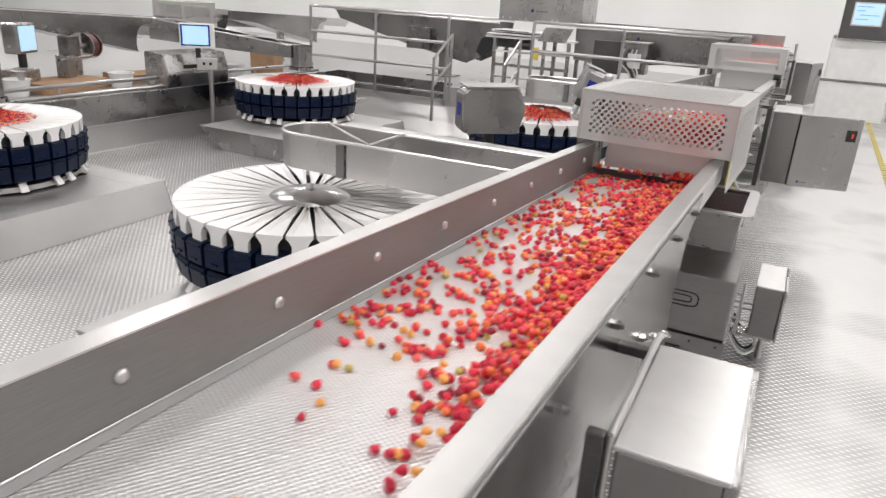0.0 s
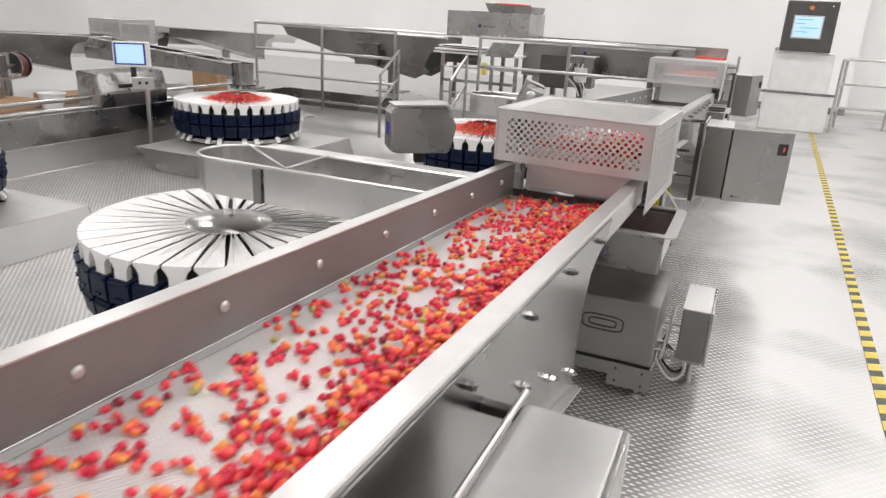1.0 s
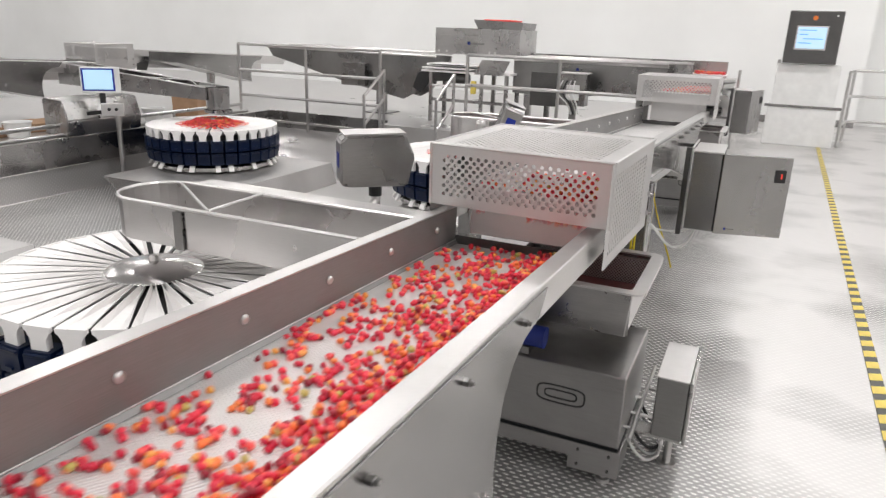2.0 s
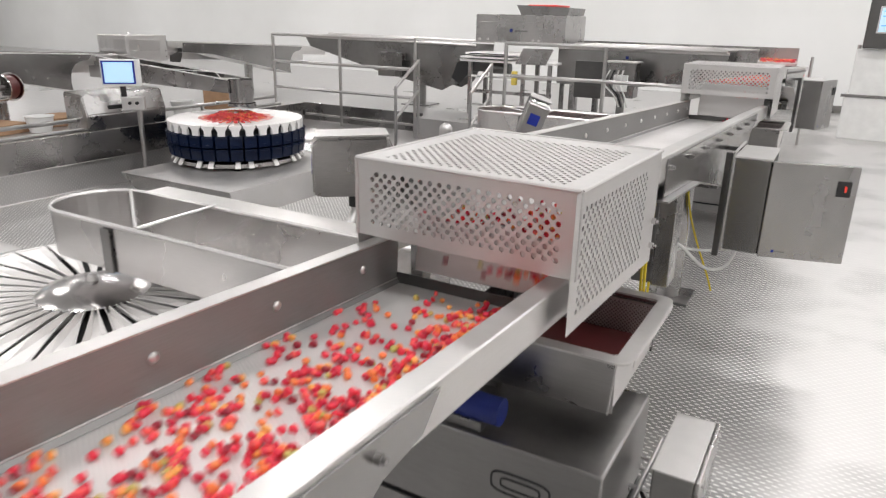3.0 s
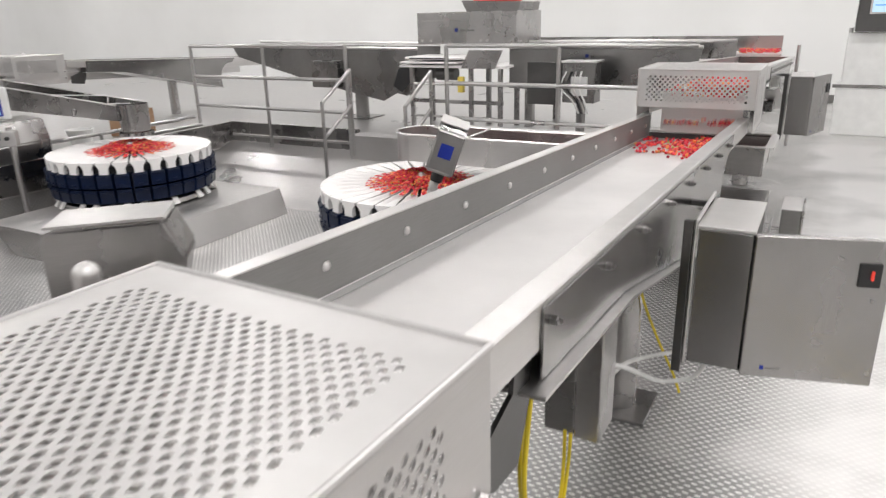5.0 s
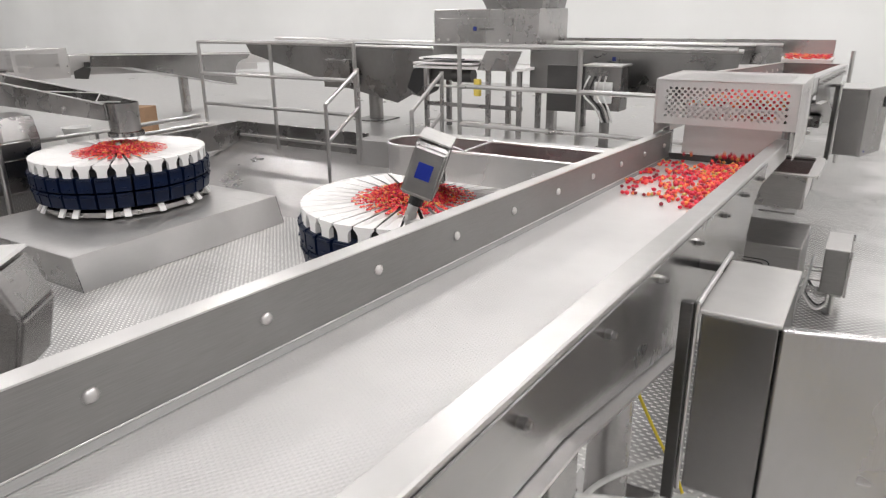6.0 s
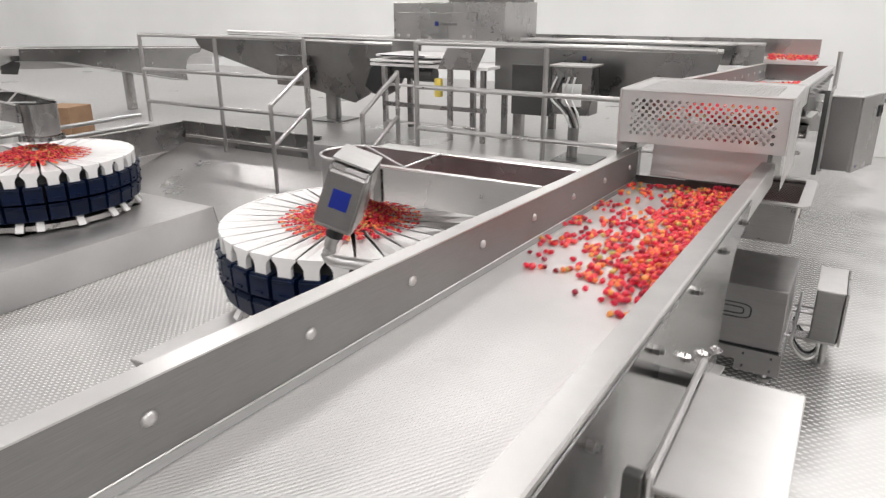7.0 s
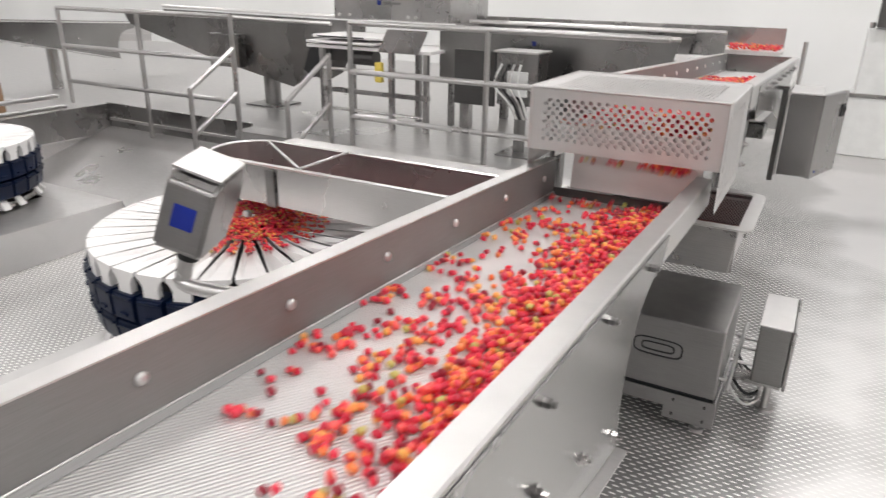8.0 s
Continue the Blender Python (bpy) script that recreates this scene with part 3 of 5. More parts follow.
def drive_unit(m):
    """Boxed drive under the trough: a cover on a low plinth with a stepped skirt and small feet."""
    ob = thing("drive_unit", m, "boxed stainless conveyor drive on a plinth with small feet", "machine", "conveyor drives")
    x1, y0, y1 = 0.030, 2.81, 3.24
    part("cover", box(fresh(), (-0.62, y0, 0.140), (x1, y1, 0.391), 0.006), DRIVE_STEEL, ob)
    part("gasket", box(fresh(), (-0.615, y0 + 0.004, 0.133), (x1 - 0.004, y1 - 0.004, 0.1395)), BLACK, ob, "black rubber gasket")
    bm = fresh()
    prism(bm, [(-0.62, 0.132), (x1 + 0.008, 0.132), (x1 + 0.008, 0.036), (-0.125, 0.036), (-0.125, 0.080), (-0.62, 0.080)], 1, y0 - 0.008, y0 - 0.003)
    part("skirt", bm, DRIVE_STEEL, ob)
    bm = fresh()
    prism(bm, [(y0 - 0.002, 0.132), (y1 + 0.01, 0.132), (y1 + 0.01, 0.036), (y1 - 0.16, 0.036), (y1 - 0.16, 0.070), (y0 + 0.16, 0.070), (y0 + 0.16, 0.036), (y0 - 0.002, 0.036)], 0, x1 + 0.003, x1 + 0.008)
    part("skirt", bm, DRIVE_STEEL, ob)
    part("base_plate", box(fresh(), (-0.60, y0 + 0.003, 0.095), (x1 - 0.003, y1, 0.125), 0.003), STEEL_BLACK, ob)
    for x, z in ((-0.095, 0.058), (-0.095, 0.112), (0.005, 0.058), (0.005, 0.112)):
        part("bolt", rod(fresh(), (x, y0 - 0.008, z), (x, y0 - 0.014, z), 0.005, 6), STEEL_BLACK, ob)
    part("rail", rod(fresh(), (x1 + 0.030, y0 - 0.02, 0.20), (x1 + 0.030, y1 + 0.10, 0.20), 0.007, 10), STEEL_TUBE, ob)
    for y in (y0 + 0.05, y1 - 0.02):
        part("rail_bracket", rod(fresh(), (x1 - 0.002, y, 0.20), (x1 + 0.030, y, 0.20), 0.005, 8), STEEL_TUBE, ob)
    for x in (-0.52, -0.012):
        for y in (y0 + 0.025, y1 - 0.04):
            bm = fresh()
            rod(bm, (x, y, 0.0), (x, y, 0.014), 0.024, 14)
            rod(bm, (x, y, 0.014), (x, y, 0.098), 0.011, 10)
            part("foot", bm, STEEL_TUBE, ob)
    for n, (w, h) in enumerate(((0.078, 0.030), (0.052, 0.014))):
        ring = [(-0.17 + math.copysign(abs(math.cos(a)) ** 0.5, math.cos(a)) * w, y0 - 0.0005, 0.285 + math.copysign(abs(math.sin(a)) ** 0.5, math.sin(a)) * h) for a in np.linspace(0, 2 * math.pi, 33)]
        part("badge_ring", tube_path(fresh(), ring, 0.0032, 5), BLACK, ob, "dark rounded maker's badge")
    bm = fresh()
    rod(bm, (-0.42, 2.85, 0.452), (-0.245, 2.85, 0.452), 0.036, 20)
    rod(bm, (-0.435, 2.85, 0.452), (-0.42, 2.85, 0.452), 0.026, 20)
    part("motor", bm, BLUE_MOTOR, ob, "blue motor drum", True)
    part("motor_cradle", box(fresh(), (-0.39, 2.825, 0.3915), (-0.29, 2.875, 0.420), 0.003), STEEL_DARK, ob)
    return ob


def junction_box(m):
    ob = thing("junction_box", m, "small stainless junction box on a short post with looping hoses", "junction box", "junction boxes")
    x0, x1, y0, y1, z0, z1 = 0.104, 0.205, 2.985, 3.275, 0.118, 0.335
    # one steel in three tones, light from above put into the colours
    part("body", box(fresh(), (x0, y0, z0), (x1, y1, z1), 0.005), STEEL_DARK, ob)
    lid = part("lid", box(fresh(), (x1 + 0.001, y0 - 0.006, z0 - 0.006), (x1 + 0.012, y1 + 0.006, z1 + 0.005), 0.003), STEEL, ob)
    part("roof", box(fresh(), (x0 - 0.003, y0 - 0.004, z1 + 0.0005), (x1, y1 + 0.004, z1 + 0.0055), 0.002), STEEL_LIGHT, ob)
    for y in (y0 + 0.02, y1 - 0.02):
        for z in (z0 + 0.015, z1 - 0.015):
            part("screw", rod(fresh(), (x1 + 0.0125, y, z), (x1 + 0.018, y, z), 0.005, 8), STEEL_LIGHT, lid)
    bm = fresh()
    rod(bm, (0.165, 3.03, 0.0), (0.165, 3.03, z0 - 0.014), 0.013, 12)
    rod(bm, (0.165, 3.03, 0.0), (0.165, 3.03, 0.010), 0.032, 16)
    part("post", bm, STEEL_TUBE, ob)
    part("foot_plate", box(fresh(), (0.045, 2.995, z0 - 0.014), (0.20, 3.065, z0 - 0.001), 0.002), STEEL, ob)
    for k in range(6):
        y = 2.95 + 0.058 * k
        z = 0.105 - 0.012 * (k % 3)
        path = smooth_curve([(0.036, y - 0.03, z + 0.03), (0.066, y - 0.035, z - 0.015), (0.105, y - 0.01, z - 0.055), (0.140, y + 0.012, z - 0.035), (0.142, y + 0.018, z0 + 0.004)], 6)
        part("hose", tube_path(fresh(), path, 0.0058, 7), (STEEL_TUBE, STEEL_DARK, BLACK)[k % 3], ob, smooth=True)
        part("gland", rod(fresh(), (0.142, y + 0.018, z0 - 0.012), (0.142, y + 0.018, z0 + 0.002), 0.009, 8), STEEL_LIGHT, ob)
    for y, z in ((3.02, 0.165), (3.10, 0.185), (3.22, 0.165)):
        part("conduit", rod(fresh(), (0.028, y, z), (x0 + 0.002, y, z), 0.006, 10), STEEL_TUBE, ob)
    return ob


def control_box(m, swing):
    """Narrow cabinet beside the trough; its door hangs at its front right edge and is swung open by that many degrees."""
    state = "closed" if swing == 0 else "standing open"
    ob = thing("control_box", m, "stainless control box on the conveyor, its door " + state, "control box")
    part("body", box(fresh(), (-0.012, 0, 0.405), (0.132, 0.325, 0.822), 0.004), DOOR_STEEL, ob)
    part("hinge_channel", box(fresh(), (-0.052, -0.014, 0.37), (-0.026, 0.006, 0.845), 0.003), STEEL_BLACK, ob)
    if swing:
        # the body is solid; a black sheet paints the inside's shade
        part("interior", box(fresh(), (0.1322, 0.02, 0.42), (0.1335, 0.31, 0.81)), BLACK, ob, "black sheet standing for the shaded inside")
    # upward face in a paler tone: overhead light painted onto the roof
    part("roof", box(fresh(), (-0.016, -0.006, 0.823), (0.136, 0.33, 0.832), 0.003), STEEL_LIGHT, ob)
    bm = fresh()
    rod(bm, (-0.020, -0.004, 0.40), (-0.020, -0.004, 0.845), 0.005, 8)
    rod(bm, (-0.020, -0.004, 0.842), (-0.020, 0.345, 0.842), 0.006, 8)
    part("hinge_rod", bm, STEEL_TUBE, ob)
    part("bracket", box(fresh(), (-0.110, 0.315, 0.80), (-0.0125, 0.335, 0.82), 0.003), STEEL_BLACK, ob)
    door = part("door", box(fresh(), (0, -0.012, 0.40), (0.34, 0.012, 0.825), 0.004), DOOR_STEEL, ob, "flat steel door")
    door.matrix_basis = pose(0.134, 0.0, 0) @ pose(0, 0, 0, 0, 0, 90 - swing)
    if swing:
        part("switch_plate", box(fresh(), (0.262, -0.018, 0.695), (0.315, -0.0125, 0.76), 0.001), BLACK, door)
        part("switch", box(fresh(), (0.289, -0.026, 0.717), (0.296, -0.0185, 0.742), 0.001), RED_GLOW if swing > 50 else BLACK, door, "glowing red switch" if swing > 50 else "black switch knob")
    else:
        part("latch", rod(fresh(), (0.17, -0.012, 0.62), (0.17, -0.05, 0.62), 0.008, 8), STEEL_TUBE, door)
    bm = fresh()
    box(bm, (0.052, -0.0135, 0.425), (0.062, -0.0125, 0.437))
    part("badge", bm, BLUE_BRIGHT, door)
    part("badge_bar", box(fresh(), (0.066, -0.0135, 0.428), (0.105, -0.0125, 0.433)), STEEL_DARK, door)
    return ob


def chute(m, lining, lining_label):
    """Open side chute from a trough to the middle of a weigher."""
    ob = thing("feed_chute", m, "open stainless feed chute with brace rods, reaching over a weigher", "chute", "feed chutes")
    t = 0.005
    bm = fresh()
    n = 14
    arc = [(-2.20 - 0.175 * math.sin(math.pi * k / n), 3.145 - 0.175 * math.cos(math.pi * k / n)) for k in range(n + 1)]
    outer = [(-0.67, 2.956)] + [(x, 3.145 + (y - 3.145) * 1.08) for x, y in arc] + [(-0.67, 3.334)]
    inner = [(x + 0.005 * (1 if x < -2.1 else 0), 3.145 + (y - 3.145) * 0.975) for x, y in outer]

    def ring(z):
        return [bm.verts.new((x, y, z)) for x, y in outer], [bm.verts.new((x, y, z)) for x, y in inner]

    lo, hi = ring(0.455), ring(0.635)
    for k in range(len(outer) - 1):
        bm.faces.new((lo[0][k], lo[0][k + 1], hi[0][k + 1], hi[0][k]))
        bm.faces.new((lo[1][k], lo[1][k + 1], hi[1][k + 1], hi[1][k]))
        bm.faces.new((hi[0][k], hi[0][k + 1], hi[1][k + 1], hi[1][k]))
    part("trough_wall", bm, CHUTE_STEEL, ob)
    bm = fresh()
    tube_path(bm, [(x, y, 0.637) for x, y in outer], 0.009, 6)
    part("rim", bm, STEEL_LIGHT, ob)
    part("flange", box(fresh(), (-2.20, 3.340, 0.630), (-0.67, 3.47, 0.636), 0.002), STEEL_LIGHT, ob)
    bm = fresh()
    prism(bm, inner, 2, 0.456, 0.462)
    part("lining", bm, lining, ob, lining_label)
    bm = fresh()
    for p, q in (((-2.24, 3.31, 0.642), (-1.75, 2.965, 0.642)), ((-1.75, 2.965, 0.642), (-1.76, 3.345, 0.642))):
        rod(bm, p, q, 0.007, 8)
    part("brace", bm, STEEL_LIGHT, ob)
    bm = fresh()
    box(bm, (-1.93, 2.944, 0.45), (-1.88, 2.953, 0.62), 0.002)
    part("bracket", bm, STEEL_DARK, ob)
    part("hanger_strap", box(fresh(), (-0.676, 3.10, 0.59), (-0.634, 3.15, 0.88), 0.002), STEEL_DARK, ob)
    return ob


# ---- multihead weighers ----
HEADS = 32


def candy_template(detail):
    """One bear-like gummy: a long lump with a head, ears and stubby limbs."""
    bm = fresh()
    bmesh.ops.create_icosphere(bm, subdivisions=detail, radius=1.0)
    bumps = [((0.75, 0.0, 0.35), 0.32, 6), ((-0.5, 0.6, 0.4), 0.28, 9), ((-0.5, -0.6, 0.4), 0.28, 9), ((0.25, 0.75, 0.35), 0.22, 10), ((0.25, -0.75, 0.35), 0.22, 10)]
    points = []
    for v in bm.verts:
        d = v.co.normalized()
        r = 0.82 + sum(h * math.exp(k * (d.dot(Vector(c).normalized()) - 1)) for c, h, k in bumps)
        points.append((d.x * r * 0.0094, d.y * r * 0.0086, d.z * r * 0.0080))
    faces = [[v.index for v in f.verts] for f in bm.faces]
    bm.free()
    return np.array(points), np.array(faces)


GUMMY = {1: candy_template(1), 2: candy_template(2)}


def candies(name, places, seed, label, parent=None, detail=2):
    rnd = random.Random(seed)
    points, faces = GUMMY[detail]
    all_points, all_faces = [], []
    for n, (x, y, z) in enumerate(places):
        size = rnd.uniform(0.82, 1.07)
        turn = Euler((rnd.choice((0, 0, 1.2, 3.1)) + rnd.uniform(-0.3, 0.3), rnd.uniform(-0.35, 0.35), rnd.uniform(0, 6.3))).to_matrix()
        all_points.append(points @ np.array(turn).T * size + np.array((x, y, z + 0.0068 * size)))
        all_faces.append(faces + n * len(points))
    me = bpy.data.meshes.new(name)
    me.from_pydata(np.concatenate(all_points).tolist(), [], np.concatenate(all_faces).tolist())
    me.materials.append(CANDY)
    me.polygons.foreach_set("use_smooth", [True] * len(me.polygons))
    ob = new(name, me)
    ob.parent = parent
    return tagged(ob, label, "candy", kind="stuff")


def weigher(m):
    """Round weigher: a cone in the middle, feeder trays like spokes, two tiers of buckets, a skirt, and its base box."""
    ob = thing("multihead_weigher", m, "round multihead weigher with steel feeder trays, sheen in their colour, and dark blue buckets", "weigher", "weighers")
    bm = fresh()
    lathe(bm, [(0.215, 0.285), (0.222, 0.292), (0.20, 0.305), (0.14, 0.322), (0.07, 0.333), (0.022, 0.337)], 48)
    part("cone", bm, CONE_STEEL, ob, "dull steel top cone", True)
    bm = fresh()
    lathe(bm, [(0.022, 0.333), (0.022, 0.35), (0.014, 0.36), (0.004, 0.362)], 16)
    part("cap", bm, STEEL_LIGHT, ob, smooth=True)
    # one feeder tray, pointing along x: a shallow V that ends in a turned-down spout
    step = 2 * math.pi / HEADS
    bm = fresh()
    rows = [(0.185, 0.0085, 0.296, 0.268), (0.30, 0.0180, 0.301, 0.272), (0.45, 0.0345, 0.304, 0.281), (0.60, 0.0530, 0.305, 0.291), (0.69, 0.0640, 0.305, 0.297)]
    sec = []
    for r, w, hi, lo in rows:
        sec.append([bm.verts.new((r, u, z)) for u, z in ((-w, hi - 0.003), (-w + 0.0015, hi), (-w + 0.004, hi - 0.001), (-w * 0.50, lo), (w * 0.50, lo), (w - 0.004, hi - 0.001), (w - 0.0015, hi), (w, hi - 0.003))])
    for a, b in zip(sec, sec[1:]):
        for k in range(7):
            bm.faces.new((a[k], a[k + 1], b[k + 1], b[k]))
    tray = mesh_of("feeder_tray", bm, TRAY_STEEL)
    bm = fresh()
    prism(bm, [(-0.061, 0.303), (0.061, 0.303), (0.061, 0.288), (0.048, 0.274), (0.036, 0.250), (0.036, 0.194), (-0.036, 0.194), (-0.036, 0.250), (-0.048, 0.274), (-0.061, 0.288)], 0, 0.690, 0.703)
    box(bm, (0.668, -0.036, 0.178), (0.691, 0.030, 0.26))
    spout = mesh_of("spout", bm, WHITE_STEEL)
    bm = fresh()
    w = 0.70 * math.tan(step / 2) * 0.86
    prism(bm, [(0.600, 0.205), (0.716, 0.205), (0.724, 0.178), (0.722, 0.092), (0.690, 0.078), (0.600, 0.078)], 1, -w, w)
    box(bm, (0.722, -w * 0.35, 0.112), (0.732, w * 0.35, 0.122))
    box(bm, (0.718, -w * 0.9, 0.186), (0.731, w * 0.9, 0.196), 0.002)
    upper = mesh_of("feed_bucket", bm, BLUE)
    bm = fresh()
    prism(bm, [(0.595, 0.072), (0.712, 0.072), (0.716, 0.046), (0.706, -0.040), (0.672, -0.056), (0.595, -0.056)], 1, -w, w)
    box(bm, (0.712, -w * 0.9, 0.045), (0.726, w * 0.9, 0.056), 0.002)
    lower = mesh_of("weigh_bucket", bm, BLUE)
    bm = fresh()
    prism(bm, [(0.650, -0.060), (0.668, -0.060), (0.708, -0.118), (0.692, -0.126)], 1, -0.026, 0.026)
    flap = mesh_of("flap", bm, WHITE_STEEL)
    for k in range(HEADS):
        turn = pose(0, 0, 0, 0, 0, 360 * k / HEADS)
        for me in (tray, spout, upper, lower):
            small(me, ob, turn)
        if k % 3:
            small(flap, ob, turn)
    # core coloured black to paint the shade in the gaps between buckets
    bm = fresh()
    lathe(bm, [(0.16, 0.245), (0.60, 0.250), (0.64, 0.19), (0.60, -0.05), (0.56, -0.06)], 48)
    part("drum", bm, BLACK, ob, smooth=True)
    bm = fresh()
    lathe(bm, [(0.56, -0.06), (0.665, -0.085), (0.66, -0.125), (0.54, -0.135)], 48)
    part("skirt", bm, STEEL, ob, smooth=True)
    bm = fresh()
    lathe(bm, [(0.57, -0.125), (0.50, -0.132), (0.40, -0.20), (0.30, -0.37)], 32)
    part("hopper", bm, STEEL, ob, smooth=True)
    # base box with an opening below the weigher
    x0, x1, y0, y1, z0, z1 = -0.42, 1.08, -1.17, 0.74, -0.383, -0.15
    ends = [(x0 + 0.34, z0), (x1 + 0.075, z0), (x1, z1), (x0, z1)]
    # ends dark, long sides light: the fall of light put into the steel
    for outline, a, b in ((ends, y0, y0 + 0.006), (ends, y1 - 0.006, y1), ([(x1 + 0.069, z0), (x1 + 0.075, z0), (x1, z1), (x1 - 0.006, z1)], y0 + 0.006, y1 - 0.006), ([(x0 + 0.34, z0), (x0 + 0.346, z0), (x0 + 0.006, z1), (x0, z1)], y0 + 0.006, y1 - 0.006)):
        part("base_side", prism(fresh(), outline, 1, a, b), BASE_STEEL_SHADED if outline is ends else STEEL_LIGHT, ob)
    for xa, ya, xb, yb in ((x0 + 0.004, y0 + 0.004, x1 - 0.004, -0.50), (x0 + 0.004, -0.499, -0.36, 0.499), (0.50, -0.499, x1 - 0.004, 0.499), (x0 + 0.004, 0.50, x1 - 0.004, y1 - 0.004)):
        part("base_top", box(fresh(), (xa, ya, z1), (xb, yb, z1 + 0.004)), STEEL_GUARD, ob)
    for a in (40, 140, 220, 320):
        bm = fresh()
        ax, ay = 0.50 * math.cos(radians(a)), 0.50 * math.sin(radians(a))
        rod(bm, (ax, ay, -0.13), (ax * 1.05, ay * 1.05, z1), 0.016, 10)
        part("leg", bm, STEEL_TUBE, ob)
    part("label_plate", box(fresh(), (x1 - 0.012, y1 - 0.36, -0.24), (x1 + 0.002, y1 - 0.16, -0.17)), STEEL_DARK, ob)
    part("sticker", box(fresh(), (x1 - 0.02, y1 - 0.10, -0.275), (x1 - 0.004, y1 - 0.07, -0.235)), RED, ob, "small red warning sticker")
    return ob



# ---- line of conveyors beside the walkway, and the parallel line ----
trough = conveyor(pose(0, 4.70, 0.808, SLOPE))
cover = guard(pose(0.010, 2.803, -0.003, 0, 0, -2.5))
bm = fresh()
rod(bm, (-0.722, 0.486, 0.90), (-0.722, 0.486, 1.055), 0.020, 20)
bmesh.ops.create_uvsphere(bm, u_segments=20, v_segments=10, radius=0.020, matrix=pose(-0.722, 0.486, 1.055))
part("locating_post", bm, STEEL_LIGHT, cover, "domed steel locating post", True)
part("post_bracket", box(fresh(), (-0.715, 0.466, 0.915), (-0.676, 0.506, 0.930), 0.002), STEEL, cover)
chute_one = chute(pose(0, 0, 0), CHUTE_STEEL, "bare steel lining")
conveyor(pose(-0.014, 4.70 - PITCH - 0.022, 0.808 - 0.022, SLOPE), -0.144, first=-1.228, pitch=0.307)
conveyor(pose(0.03, 4.70 + PITCH, 0.808 + 0.08, SLOPE), end=0.128, drop=0.215)
guard(pose(0.034, 6.542, 0.052), 0.46)
# red reflection of the gummies painted as this chute's lining
chute(pose(0.0, PITCH, 0.0), MAROON, "maroon lining that stands for the gummies' reflection")
tray_one, drive_one, junction_one = catch_tray(pose(0, 0, 0)), drive_unit(pose(0, 0, 0)), junction_box(pose(0, 0, 0))
copy_thing(tray_one, pose(0.012, PITCH + 0.05, 0.068))
copy_thing(drive_one, pose(0.008, PITCH + 0.05, 0.0))
copy_thing(junction_one, pose(0.018, PITCH + 0.11, 0.0))
control_box(pose(-0.020, 0.930, -0.02), 0)
control_box(pose(0.001, 4.685, 0.0), 75)
control_box(pose(0.022, 4.690 + PITCH, 0.085), 18)
LINE2 = (-7.42, 0.68)
for k in (-1, 0, 1):
    copy_thing(trough, pose(LINE2[0], 4.70 + LINE2[1] + k * PITCH, 0.808, SLOPE))
for k in (0, 1):
    copy_thing(cover, pose(LINE2[0], 2.82 + LINE2[1] + k * PITCH, 0.02))

weigher_one = weigher(pose(-2.165, 3.035, 0.0))
SPOTS = [(-2.165, 3.035), (-2.165, 6.79), (-5.32, 6.86), (-5.32, 3.12)]
for x, y in SPOTS[1:]:
    copy_thing(weigher_one, pose(x, y, 0.0))
rnd = random.Random(5)
for i, (x, y) in enumerate(SPOTS[1:]):
    spots = []
    for k in range(3800):
        r, a = 0.39 * rnd.random() ** 0.55, rnd.uniform(0, 6.283)
        if r > 0.27 and math.cos(HEADS * a) < -0.1:
            continue
        hump = 0.050 * math.exp(-((r - 0.17) / 0.10) ** 2)
        spots.append((r * math.cos(a), r * math.sin(a), 0.290 + hump * rnd.uniform(0.3, 1.0) + (0.030 * (1 - (r / 0.23) ** 2) if r < 0.22 else 0.0)))
    ob = candies("candy_pile", spots, 40 + i, "heap of red and orange gummies on the weigher's cone", detail=1)
    ob.matrix_basis = pose(x, y, 0)

# ---- railings ----
def railing(name, x0, x1, posts, z0, label):
    ob = thing(name, pose(0, 8.93, 0), label, "railing", "railings")
    for z in (1.105, 0.745, 0.395):
        part("rail", rod(fresh(), (x0, 0, z), (x1, 0, z), 0.021, 12), STEEL_TUBE, ob)
    for x in posts:
        part("post", rod(fresh(), (x, 0, z0), (x, 0, 1.105), 0.021, 12), STEEL_TUBE, ob)
    return ob


railing("railing", -6.68, -4.34, (-6.68, -5.515, -4.34), -0.06, "tubular stainless railing with three rails before the kerb")
railing("railing", -3.105, -0.72, (-3.105, -1.935), PLATFORM_Z, "tubular stainless railing with three rails on the platform")


def stair_rail(x):
    ob = thing("stair_rail", pose(x, 8.94, 0), "short sloping stainless handrail beside the step", "handrail", "stair rails")
    part("rail", rod(fresh(), (0, -0.12, 0.86), (0, -0.62, 0.58), 0.019, 12), STEEL_TUBE, ob)
    part("rail", rod(fresh(), (0, -0.12, 0.50), (0, -0.62, 0.22), 0.019, 12), STEEL_TUBE, ob)
    part("post", rod(fresh(), (0, -0.12, -0.05), (0, -0.12, 0.88), 0.019, 12), STEEL_TUBE, ob)
    part("post", rod(fresh(), (0, -0.62, -0.26), (0, -0.62, 0.59), 0.019, 12), STEEL_TUBE, ob)


stair_rail(-4.22)
stair_rail(-3.23)

